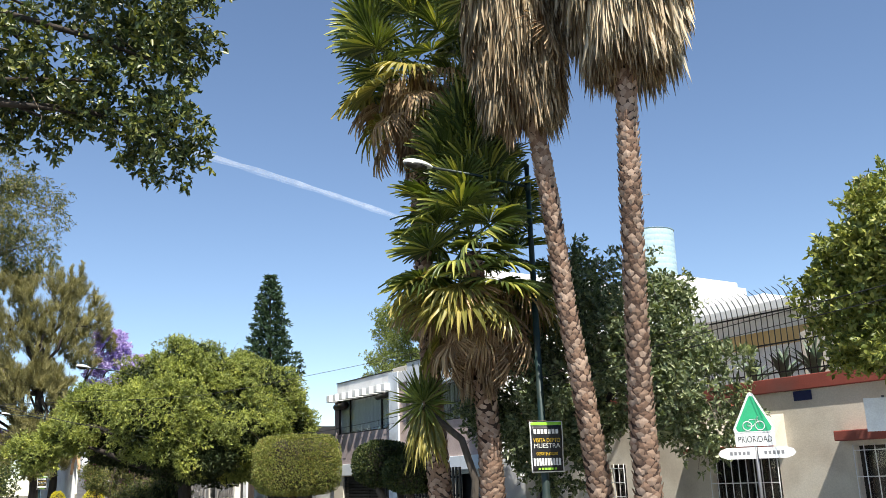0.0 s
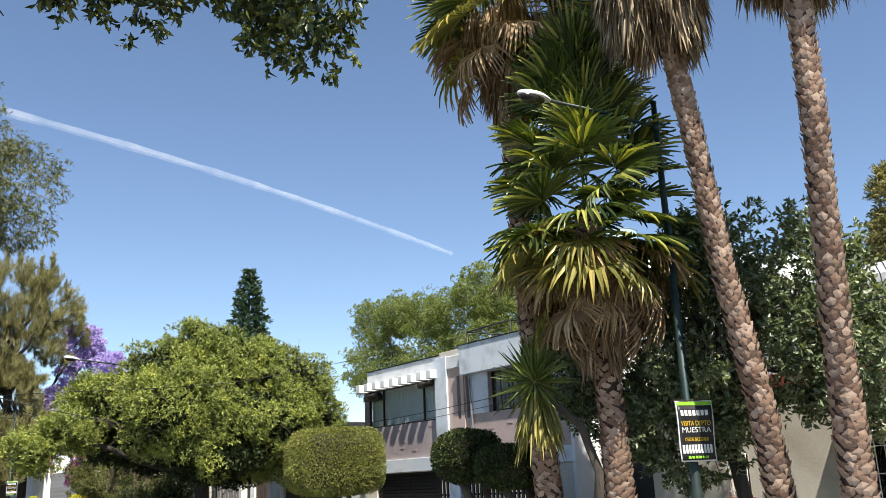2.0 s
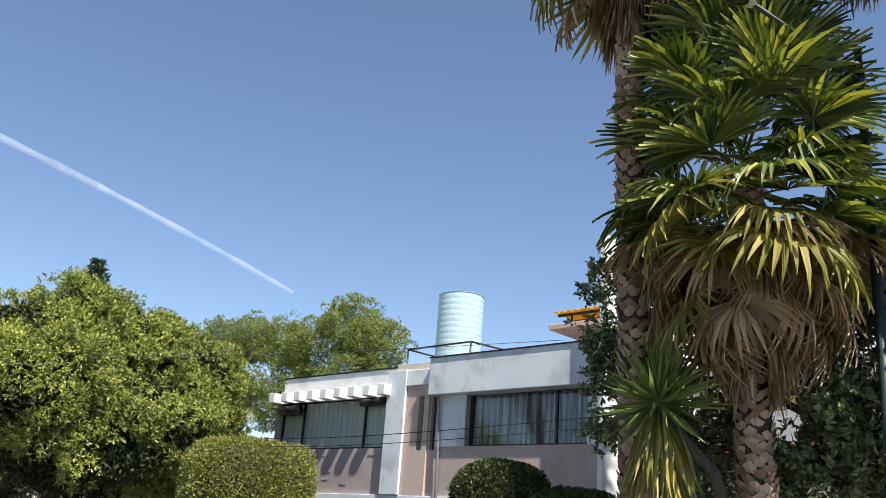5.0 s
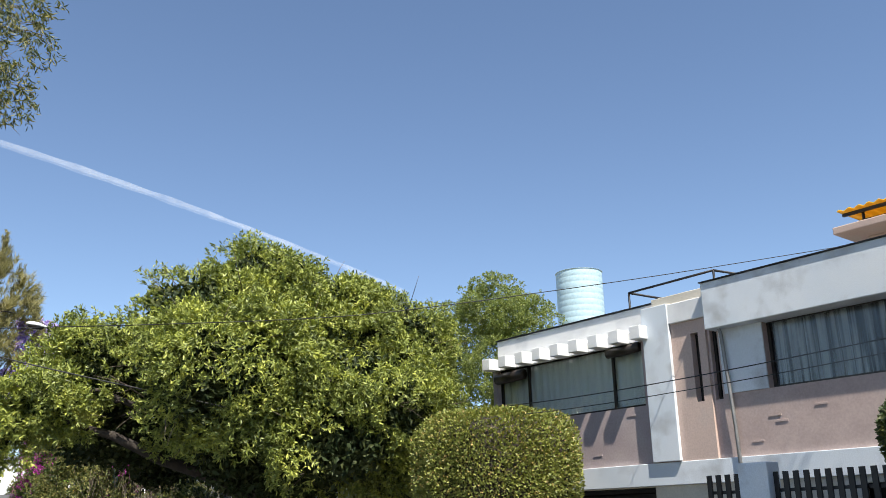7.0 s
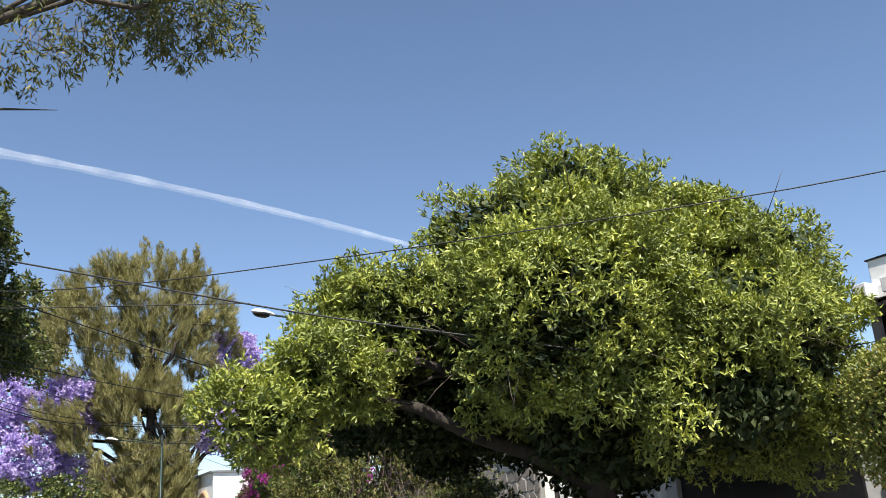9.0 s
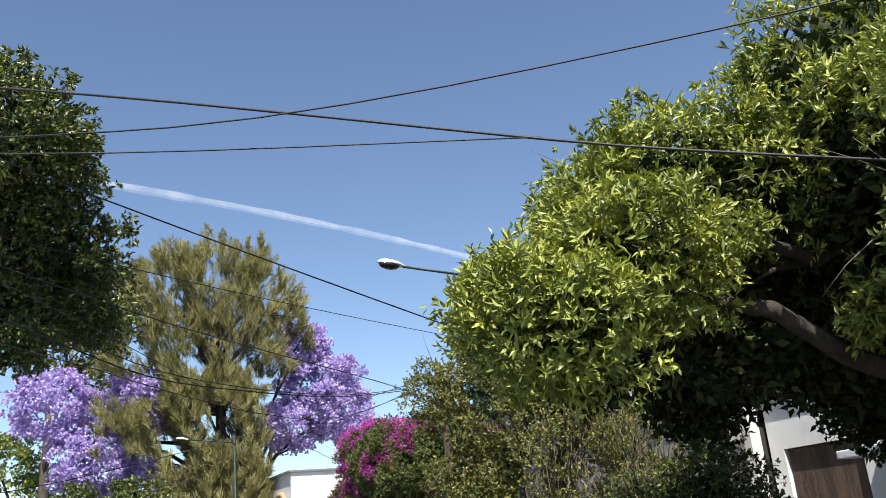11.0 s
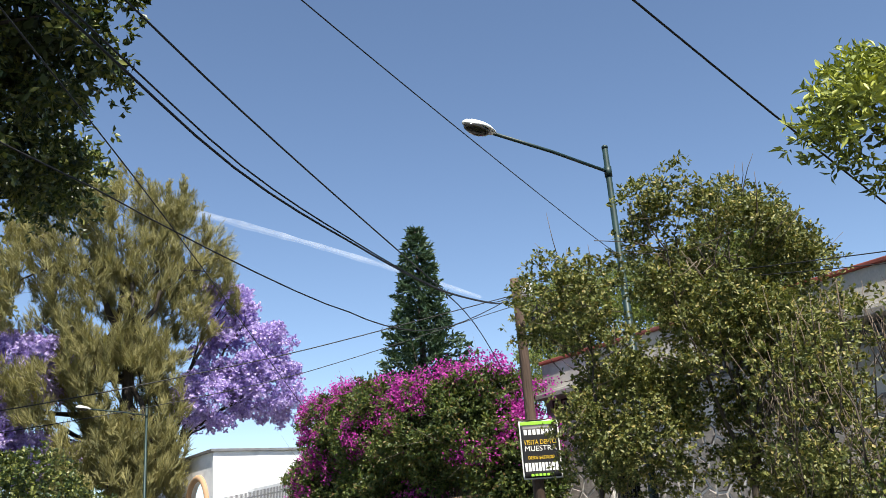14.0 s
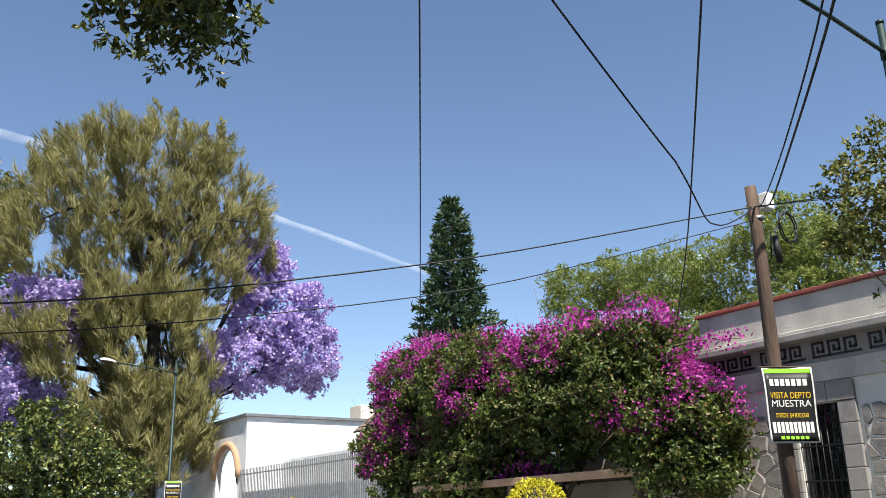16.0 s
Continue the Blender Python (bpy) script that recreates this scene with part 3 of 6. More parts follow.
    # One thin dark sheet behind all openings paints the unlit rooms.
    part("room", boxes("room", [(F + 0.45, F + 0.5, 21.7, 32.9, 0.13, 4.85)], M["unlit_inside"]), h, "near-black sheet standing in for unlit rooms")
    # body and roof
    part("wall", boxes("wall", [(F + 0.5, 25.0, 21.85, 32.6, 0.1, 5.3)], M["cream_wall"]), h)
    part("roof", boxes("roof", [(F + 0.39, 25.2, 21.8, 32.6, 5.304, 5.42)], M["concrete"]), h, "flat grey concrete roof")
    part("wall", boxes("wall", [(F + 0.26, 25.0, 32.62, 32.8, 0.1, 5.52)], M["white_paint"]), h)
    part("downpipe", tubes_mesh("downpipe", [([(F - 0.2, 26.42, 4.9), (F - 0.12, 26.38, 4.6), (F - 0.1, 26.3, 2.9), (F - 0.1, 26.25, 0.13)], 0.035)], M["pole_grey"], 8), h, "grey metal downpipe")
    corners = ((19.9, 31.8, 7.13), (19.85, 29.09, 7.13), (22.4, 28.3, 7.0), (22.4, 31.2, 7.0))
    for x, y, z in corners:
        part("rail_post", tubes_mesh("rail_post", [([(x, y, 5.42), (x, y, z)], 0.03)], M["dark_metal"], 6), h, "black metal roof railing post")
    for a, b in zip(corners, corners[1:] + corners[:1]):
        part("roof_rail", tubes_mesh("roof_rail", [([a, b], 0.03)], M["dark_metal"], 6), h, "black metal roof railing")
    # penthouse with the salmon eave
    part("roof_room", boxes("roof_room", [(19.6, 24.5, 21.9, 25.1, 5.424, 6.9)], M["pink_stucco"]), h, "salmon stucco roof room")
    part("eave", boxes("eave", [(18.9, 24.8, 21.85, 25.5, 6.904, 7.06)], M["pink_stucco"], 0.02), h, "salmon slab eave of the roof room")
    return h


M["pole_grey"] = surface("pole_grey", (0.22, 0.22, 0.23), (0.30, 0.30, 0.30), 4, 0.5, 0.6, bump=0.05)
M["yellow_sheet"] = leafy("yellow_sheet", [(0.0, (0.74, 0.50, 0.09)), (1.0, (0.82, 0.60, 0.14))], 0.4, 0.45, (1.0, 0.9, 0.4), 0.4)
pergola_house()


def roof_canopy():
    c = thing("roof_canopy", 18.9, 23.5, 5.43, "yellow corrugated plastic canopy on thin posts above the roof", "canopy")
    V, F = [], []
    n = 90
    for i in range(n + 1):
        y = 25.35 - 4.2 * i / n
        z = 7.28 + 0.025 * math.sin(i * 2 * math.pi / 4.5)
        V += [(18.9, y, z + 0.1), (21.4, y, z + 0.12), (18.9, y, z + 0.088), (21.4, y, z + 0.108)]
    for i in range(n):
        a = 4 * i
        F += [(a, a + 4, a + 5, a + 1), (a + 2, a + 3, a + 7, a + 6)]
    part("sheet", mesh_from("sheet", V, F, M["yellow_sheet"], True), c)
    for x, y, z in ((19.1, 24.9, 7.34), (21.2, 24.9, 7.35), (19.1, 21.95, 7.34), (21.2, 21.95, 7.35)):
        part("post", tubes_mesh("post", [([(x, y, 7.06), (x, y, z)], 0.03)], M["dark_metal"], 6), c)
    for k in range(4):
        x = 19.05 + k * 0.72
        part("rafter", boxes("rafter", [(x - 0.03, x + 0.03, 21.2, 25.3, 7.27 + (x - 18.9) * 0.008, 7.335 + (x - 18.9) * 0.008)], M["bronze_frame"]), c)


roof_canopy()


def front_fence(y0, y1, x, z0, z1):
    f = thing("fence", x, (y0 + y1) / 2, 0.13, "black flat-bar fence on a low pink wall", "fence")
    part("base_wall", boxes("base_wall", [(x - 0.1, x + 0.1, y0, y1, 0.13, z0)], M["pink_brick"], 0.01), f, "low pink wall")
    bar = boxes("bar", [(x - 0.02, x + 0.02, -0.042, 0.042, z0, z1)], M["dark_metal"], 0.004)
    n = int((y1 - y0) / 0.165)
    for i in range(n + 1):
        part("bar", bar, f, at=Matrix.Translation(Vector((0, y0 + (y1 - y0) * i / n, 0)) - f.matrix_basis.translation))
    for zr in (z0 + 0.25, z1 - 0.3):
        part("rail", boxes("rail", [(x + 0.022, x + 0.05, y0, y1, zr, zr + 0.05)], M["dark_metal"]), f)
    part("pillar", boxes("pillar", [(x - 0.17, x + 0.17, 24.68, 25.2, 0.13, 2.12)], M["shaded_white"], 0.015), f, "white painted fence pillar")


front_fence(21.4, 25.85, 14.2, 0.92, 1.97)


def water_tank(x, y, z, r, hgt):
    t = thing("water_tank", x, y, z, "large pale blue ribbed water tank on a far tower block", "water tank")
    prof = [(r * 0.98, 0.0)]
    n = 13
    for i in range(n):
        a = 0.06 + (hgt - 0.25) * i / n
        b = (hgt - 0.25) / n
        prof += [(r, a), (r, a + b * 0.6), (r * 0.994, a + b * 0.75), (r * 0.994, a + b * 0.88)]
    prof += [(r, hgt - 0.18), (r * 1.02, hgt - 0.16), (r * 1.02, hgt - 0.06), (r * 0.96, hgt - 0.02), (r * 0.5, hgt + 0.04), (r * 0.22, hgt + 0.06), (r * 0.22, hgt + 0.12)]
    part("tank", lathe("tank", prof, M["tank_blue"], 40, (x, y, z)), t)


water_tank(371.2, 351.0, 92.5, 13.2, 44.0)
tagged(new("apartment_block", boxes("apartment_block", [(358, 385, 339, 364, 0, 92.5)], M["concrete"], 0.02)), "far grey concrete tower block under a water tank", "building")
tagged(new("rear_house", boxes("rear_house", [(24.6, 28.5, 22.6, 25.6, 0, 8.8)], M["white_paint"], 0.02)), "tall white rendered house block behind the roofs", "house")


# ---- the cream corner house with the terrace railing ----
def corner_house():
    h = thing("house", 18, 14, 0, "low cream house with red band and roof terrace", "house")
    F = 16.5
    holes = [(12.55, 14.4, 0.7, 1.95), (9.6, 10.75, 0.8, 2.0), (17.2, 17.75, 0.95, 1.85), (20.0, 20.9, 0.13, 2.1)]
    part("wall", wall_with_holes("wall", F, F + 0.25, 8.0, 21.4, 0.1, 3.2, holes, M["cream_wall"]), h)
    part("band", boxes("band", [(F - 0.08, F + 0.35, 8.0, 21.4, 3.203, 3.5)], M["red_trim"], 0.015), h, "dark red painted band")
    # House body coloured near-black so its openings read as unlit.
    part("wall", boxes("wall", [(F + 0.26, 24, 8.02, 21.38, 0.1, 3.3)], M["unlit_inside"]), h)
    part("roof", boxes("roof", [(F + 0.36, 24, 8.0, 21.4, 3.304, 3.42)], M["concrete"]), h)
    for (a, b, c, d) in holes[:3]:
        w = window(h, F + 0.14, a, b, c, d, ((a + b) / 2,), label="barred window")
        n = max(3, int((b - a) / 0.2))
        for i in range(n + 1):
            y = a + (b - a) * i / n
            part("bar", tubes_mesh("bar", [([(F - 0.07, y, c - 0.05), (F - 0.07, y, d + 0.02)], 0.011)], M["white_paint"], 5), h, "white painted window bar")
        for z in (c + 0.1, (c + d) / 2, d - 0.1):
            part("cross_bar", boxes("cross_bar", [(F - 0.085, F - 0.07, a, b, z, z + 0.02)], M["white_paint"]), h)
    # sloping hood over the main window
    V = [(F - 0.5, 12.3, 2.12), (F - 0.5, 14.75, 2.12), (F, 14.75, 2.75), (F, 12.3, 2.75), (F - 0.5, 12.3, 2.04), (F - 0.5, 14.75, 2.04), (F, 14.75, 2.04), (F, 12.3, 2.04)]
    part("hood", mesh_from("hood", V, [(0, 1, 2, 3), (4, 7, 6, 5), (0, 4, 5, 1), (0, 3, 7, 4), (1, 5, 6, 2)], M["cream_wall"]), h, "sloping plaster window hood")
    part("hood_edge", boxes("hood_edge", [(F - 0.54, F - 0.503, 12.26, 14.79, 2.02, 2.12)], M["red_trim"], 0.005), h)
    part("hood", boxes("hood", [(F - 0.35, F - 0.003, 9.4, 10.95, 2.1, 2.3)], M["red_trim"], 0.02), h, "dark red lintel")
    part("sill", boxes("sill", [(F - 0.15, F - 0.003, 9.4, 10.95, 0.68, 0.78)], M["red_trim"], 0.01), h)
    part("sill", boxes("sill", [(F - 0.15, F - 0.003, 17.1, 17.85, 0.83, 0.93)], M["red_trim"], 0.01), h)
    part("door", boxes("door", [(F + 0.1, F + 0.14, 20.02, 20.88, 0.13, 2.08)], M["dark_metal"], 0.01), h, "dark metal door")
    part("street_plate", boxes("street_plate", [(F - 0.03, F - 0.003, 11.55, 11.98, 2.98, 3.18)], M["plate_blue"], 0.004), h, "small dark blue street plate")
    part("wall_lamp", lathe("wall_lamp", [(0.03, 0), (0.09, 0.04), (0.12, 0.1), (0.08, 0.2), (0.04, 0.22)], M["red_trim"], 14, (F - 0.14, 13.45, 2.86)), h, "small red clay wall lamp")
    # upper storey set back
    part("upper_wall", boxes("upper_wall", [(19.6, 24, 13.0, 21.3, 3.424, 5.5)], M["white_paint"], 0.01), h, "white rendered upper wall")
    part("upper_band", boxes("upper_band", [(19.55, 19.596, 13.0, 21.3, 4.7, 5.1)], M["ochre_wall"], 0.004), h, "ochre painted band")
    part("upper_roof", boxes("upper_roof", [(19.0, 24.2, 12.8, 21.4, 5.504, 5.75)], M["white_paint"], 0.02), h, "white roof slab")
    part("upper_roof", boxes("upper_roof", [(20.2, 24.2, 15.2, 21.4, 5.754, 6.25)], M["white_paint"], 0.02), h, "white parapet")
    part("stair_block", boxes("stair_block", [(21.2, 24, 18.7, 21.3, 6.254, 7.4)], M["white_paint"], 0.02), h, "white roof stair block")
    V = [(18.4, 9.0, 3.43), (18.4, 13.0, 3.43), (18.4, 13.0, 4.7), (18.4, 10.8, 5.35), (18.4, 9.0, 4.7), (19.6, 9.0, 3.43), (19.6, 13.0, 3.43), (19.6, 13.0, 4.7), (19.6, 10.8, 5.35), (19.6, 9.0, 4.7)]
    part("gable_wall", mesh_from("gable_wall", V, [(0, 4, 3, 2, 1), (5, 6, 7, 8, 9), (0, 1, 6, 5), (1, 2, 7, 6), (2, 3, 8, 7), (3, 4, 9, 8), (4, 0, 5, 9)], M["cream_wall"]), h, "cream gabled terrace room")
    # tall white boundary wall
    part("boundary_wall", boxes("boundary_wall", [(15.3, 22, 21.42, 21.54, 0.1, 7.8)], M["white_paint"], 0.01), h, "tall white boundary wall")
    return h


M["plate_blue"] = surface("plate_blue", (0.015, 0.02, 0.08), (0.02, 0.03, 0.10), 5, 0.4, bump=0.05)
M["ochre_wall"] = surface("ochre_wall", (0.58, 0.40, 0.16), (0.64, 0.46, 0.22), 1, 0.85, bump=0.2, stain=(0.5, 0.36, 0.18))
corner_house()


def terrace_railing():
    r = thing("railing", 16.55, 12, 3.5, "black iron terrace railing with outward curved spikes", "railing")
    x = 16.6
    n = 62
    pts = [(x, 0, 3.5), (x, 0, 5.0), (x - 0.03, 0, 5.2), (x - 0.16, 0, 5.38), (x - 0.34, 0, 5.46)]
    bar = tubes_mesh("bar", [(pts, [0.012, 0.012, 0.011, 0.01, 0.006])], M["dark_metal"], 5)
    for i in range(n):
        part("bar", bar, r, at=Matrix.Translation(Vector((0, 8.3 + i * 0.155, 0)) - r.matrix_basis.translation))
    for z in (3.62, 4.25, 4.95):
        part("rail", boxes("rail", [(x - 0.02, x + 0.02, 8.2, 8.3 + n * 0.155, z, z + 0.03)], M["dark_metal"]), r)


terrace_railing()


# ---- street lamps ----
def street_lamp(x, y, h, arm, label, dy=0.0):
    l = thing("street_lamp", x, y, 0.13, label, "street lamp", "street lamps along the pavement")
    part("pole", tubes_mesh("pole", [([(x, y, 0.13), (x, y, 1.2), (x, y, 1.25), (x, y, h + 0.12)], [0.11, 0.10, 0.085, 0.055])], M["green_metal"], 14), l)
    part("base_plate", boxes("base_plate", [(x - 0.18, x + 0.18, y - 0.18, y + 0.18, 0.13, 0.16)], M["green_metal"], 0.005), l)
    part("cap", lathe("cap", [(0.062, 0), (0.062, 0.05), (0.02, 0.08)], M["green_metal"], 12, (x, y, h + 0.1)), l)
    a0, a1 = Vector((x, y, h - 0.38)), Vector((x - arm + 0.62, y + dy * 0.85, h - 0.10))
    part("arm", tubes_mesh("arm", [([a0, a0.lerp(a1, 0.5) + Vector((0, 0, 0.03)), a1], 0.032)], M["green_metal"], 10), l)
    part("clamp", tubes_mesh("clamp", [([(x, y, h - 0.48), (x, y, h - 0.28)], 0.075)], M["green_metal"], 12), l)
    # cobra head: rounded shell over a dark bowl
    bm = bmesh.new()
    bmesh.ops.create_uvsphere(bm, u_segments=20, v_segments=12, radius=1.0)
    for v in bm.verts:
        t = (v.co.x + 1) / 2
        w = 0.10 + 0.07 * math.sin(min(1.0, (1 - t) * 1.25) * math.pi * 0.9)
        v.co.y *= w
        v.co.z *= (0.13 if v.co.z > 0 else 0.035) * (1.15 - 0.55 * t)
        v.co.x *= 0.37
    me = bpy.data.meshes.new("head")
    bm.to_mesh(me)
    bm.free()
    me.materials.append(M["lamp_white"])
    me.shade_smooth()
    hx = x - arm + 0.32
    head = part("head", me, l, "white cobra lamp head", at=Matrix.Translation(Vector((hx, y + dy, h - 0.06)) - l.matrix_basis.translation) @ pose(0, 0, 0, 0, 7, math.degrees(-dy / arm)))
    bm = bmesh.new()
    bmesh.ops.create_uvsphere(bm, u_segments=18, v_segments=10, radius=1.0)
    for v in bm.verts:
        v.co.x *= 0.27
        v.co.y *= 0.145
        v.co.z *= 0.12 if v.co.z < 0 else 0.02
    me = bpy.data.meshes.new("lens")
    bm.to_mesh(me)
    bm.free()
    me.materials.append(M["lamp_lens"])
    me.shade_smooth()
    part("lens", me, head, "dark glass bowl", at=Matrix.Translation((-0.06, 0, -0.02)))


street_lamp(11.95, 47.45, 7.82, 3.3, "dark green street lamp beside leafy shrubs")
street_lamp(12.62, 81.3, 8.15, 3.3, "green street lamp before a tall casuarina")
street_lamp(12.25, 15.2, 8.45, 2.85, "dark green street lamp with a banner among palms", 0.65)


# ---- wooden pole ----
def wooden_pole():
    p_ = thing("utility_pole", 11.2, 49.45, 0.13, "weathered brown wooden utility pole with cables", "utility pole")
    part("pole", tubes_mesh("pole", [([(11.12, 49.45, 0.13), (11.03, 49.4, 2.5), (10.93, 49.3, 5.0), (10.86, 49.27, 5.72)], [0.115, 0.105, 0.092, 0.085])], M["pole_wood"], 14), p_)
    part("junction_box", boxes("junction_box", [(10.98, 11.16, 49.1, 49.25, 5.36, 5.62)], M["lamp_white"], 0.02), p_, "small white plastic junction box")
    ring = [(11.42 + 0.2 * math.cos(a * math.pi / 12), 49.12, 5.12 + 0.24 * math.sin(a * math.pi / 12)) for a in range(25)]
    ring2 = [(q[0] + 0.02 * math.sin(i), q[1] - 0.03, q[2] + 0.02 * math.cos(i * 2)) for i, q in enumerate(ring)]
    part("cable_coil", tubes_mesh("cable_coil", [(ring, 0.014), (ring2, 0.012), ([ring[12], (11.1, 49.2, 5.0), (11.05, 49.2, 4.6)], 0.012)], M["cable_black"], 6), p_, "loop of black cable")
    part("splice", tubes_mesh("splice", [([(11.2, 49.18, 4.55), (11.12, 49.15, 4.95)], 0.05)], M["cable_black"], 8), p_, "black cable splice tube")
    part("strap", tubes_mesh("strap", [([(10.95, 49.29, 5.2), (10.94, 49.29, 5.26)], 0.118)], M["pole_grey"], 12), p_)


wooden_pole()


def cable(points, r, label, sag=0.0):
    P = [Vector(q) for q in points]
    E = [P[0] * 2 - P[1], *P, P[-1] * 2 - P[-2]]
    run = []
    for k in range(1, len(E) - 2):
        a, b = E[k], E[k + 1]
        ta, tb = (E[k + 1] - E[k - 1]) * 0.35, (E[k + 2] - E[k]) * 0.35
        ta *= min(1.0, (b - a).length / max(0.01, ta.length))
        tb *= min(1.0, (b - a).length / max(0.01, tb.length))
        n = max(6, int((b - a).length / 0.8))
        for i in range(n):
            t = i / n
            p = a * (2 * t ** 3 - 3 * t * t + 1) + ta * (t ** 3 - 2 * t * t + t) + b * (3 * t * t - 2 * t ** 3) + tb * (t ** 3 - t * t)
            run.append(p - Vector((0, 0, sag * 4 * t * (1 - t))))
    run.append(P[-1])
    tagged(new("cable", tubes_mesh("cable", [(run, r)], M["cable_black"], 6)), label, "cable", "overhead cables")


TOP = (10.88, 49.25, 5.4)
cable([(-6.0, 36.0, 6.2), (2.3, 42.3, 4.1), (4.7, 44.2, 4.08), (7.0, 46.1, 4.3), (9.4, 48.0, 4.78), TOP], 0.0106, "thick black cable to the wooden pole")
cable([(-6.0, 36.2, 6.3), (2.5, 42.6, 4.25), (4.75, 44.3, 4.15), (7.05, 46.2, 4.35), (9.4, 48.1, 4.83), TOP], 0.0079, "black cable to the wooden pole")
cable([(-6.0, 35.6, 5.9), (2.7, 43.3, 5.2), (10.0, 49.8, 5.13), (13.5, 53.2, 4.6)], 0.0106, "thick black cable crossing the street")
cable([(-6.0, 36.8, 5.6), (3.65, 42.5, 5.5), (10.65, 46.7, 5.7), (15.6, 49.6, 6.0)], 0.0066, "thin black cable crossing the street")
cable([(-6.0, 39.0, 8.3), (0.9, 39.8, 6.1), (6.9, 40.5, 4.42), (13.0, 41.2, 2.9)], 0.0106, "twisted black service cable")
cable([(-6.0, 41.6, 6.4), (2.13, 44.9, 4.62), (5.7, 46.4, 3.98), (8.1, 47.9, 4.25), TOP], 0.0086, "sagging black cable to the wooden pole", 0.04)
cable([(-6.0, 32.8, 6.0), (2.7, 45.9, 5.3), (9.0, 55.6, 4.5), (11.0, 58.7, 4.3)], 0.0079, "thin black cable crossing the street")
cable([TOP, (6.2, 50.2, 4.15), (1.1, 51.0, 3.15), (-6.0, 52.0, 2.7)], 0.0092, "sagging black cable across the street")
cable([(10.9, 49.25, 5.2), (6.2, 50.2, 3.75), (1.1, 51.0, 2.85), (-6.0, 52.0, 2.5)], 0.0066, "sagging thin black cable across the street")
cable([(19.0, 25.1, 6.62), (14.05, 26.9, 5.52), (9.1, 28.7, 4.55), (5.35, 32.5, 4.6), (1.9, 35.3, 4.7), (-6.0, 41.0, 6.0)], 0.0073, "thin black cable to the house roof")
cable([(-6.0, 42.0, 8.0), (1.41, 36.4, 5.5), (5.3, 33.7, 4.2), (8.4, 31.4, 3.3)], 0.0120, "twisted black service cable into the street tree")
cable([(-6.0, 38.0, 5.0), (0.7, 35.7, 4.5), (4.75, 34.1, 4.4)], 0.0066, "thin black cable joined to the twisted service cable")
cable([(12.7, -30.0, 6.0), (12.7, 10.0, 4.1), (12.65, 20.0, 3.5), (12.5, 28.0, 3.3), (11.7, 40.0, 3.9), TOP], 0.0079, "black cable along the pavement")
cable([(12.7, -30.0, 5.8), (12.7, 10.0, 3.9), (12.65, 20.0, 3.32), (12.5, 28.0, 3.12), (11.7, 40.0, 3.7), TOP], 0.0066, "thin black cable along the pavement")

# ---- fan palms ----
def fan_frond(name, mat, petiole, blade, segs, span, droop, seed, cup=0.15):
    """A fan leaf along +x from its petiole's foot: folded blades round a hub, their tips hanging."""
    rng = np.random.default_rng(seed)
    V, F = [], []
    w = 0.022
    for i in range(4):
        t = i / 3
        x = petiole * t
        z = 0.10 * petiole * math.sin(t * math.pi * 0.7)
        ww = w * (1.2 - 0.6 * t)
        V += [(x, -ww, z), (x, 0, z + ww * 0.7), (x, ww, z)]
        if i:
            a = len(V) - 6
            F += [(a, a + 3, a + 4), (a, a + 4, a + 1), (a + 1, a + 4, a + 5), (a + 1, a + 5, a + 2)]
    hub = (petiole * 0.97, 0.0, V[-2][2])
    for k in range(segs):
        u = (k + 0.5) / segs * 2 - 1
        ang = u * span / 2 + rng.normal() * 0.02
        ln = blade * (1 - 0.22 * abs(u) ** 2) * rng.uniform(0.88, 1.06)
        half = span / segs / 2 * 1.02
        base = len(V)
        dr = droop * rng.uniform(0.6, 1.5)
        fold = 0.018
        V.append(hub)
        for t in (0.55, 0.8, 1.0):
            r = ln * t
            d = dr * ln * max(0, t - 0.4) ** 1.6 * 1.8
            z = hub[2] + cup * r * abs(math.sin(ang)) - d
            wdt = r * half if t < 0.6 else (ln * 0.55 * half * (0.62 if t < 0.9 else 0.04))
            rr = r - 0.35 * d
            ca, sa = math.cos(ang), math.sin(ang)
            V.append((hub[0] + rr * ca + wdt * sa, hub[1] + rr * sa - wdt * ca, z + fold))
            V.append((hub[0] + rr * ca, hub[1] + rr * sa, z - fold * 0.6))
            V.append((hub[0] + rr * ca - wdt * sa, hub[1] + rr * sa + wdt * ca, z + fold))
        F += [(base, base + 1, base + 2), (base, base + 2, base + 3)]
        for j in (0, 3):
            a = base + 1 + j
            F += [(a, a + 3, a + 4), (a, a + 4, a + 1), (a + 1, a + 4, a + 5), (a + 1, a + 5, a + 2)]
    return mesh_from(name, V, F, mat)


GREEN = [fan_frond("frond", M["palm_green"], 1.0, 0.92, 30, 4.3, 0.10 + 0.12 * i, 10 + i, 0.22 - 0.1 * i) for i in range(3)]
OLD = [fan_frond("frond", M["palm_old"], 1.0, 1.0, 28, 4.0, 0.30 + 0.15 * i, 20 + i, 0.05) for i in range(2)]
DEAD = [fan_frond("dead_frond", M["palm_dead"], 0.95, 0.95, 26, 2.7, 0.35 + 0.25 * i, 30 + i, -0.05) for i in range(2)]


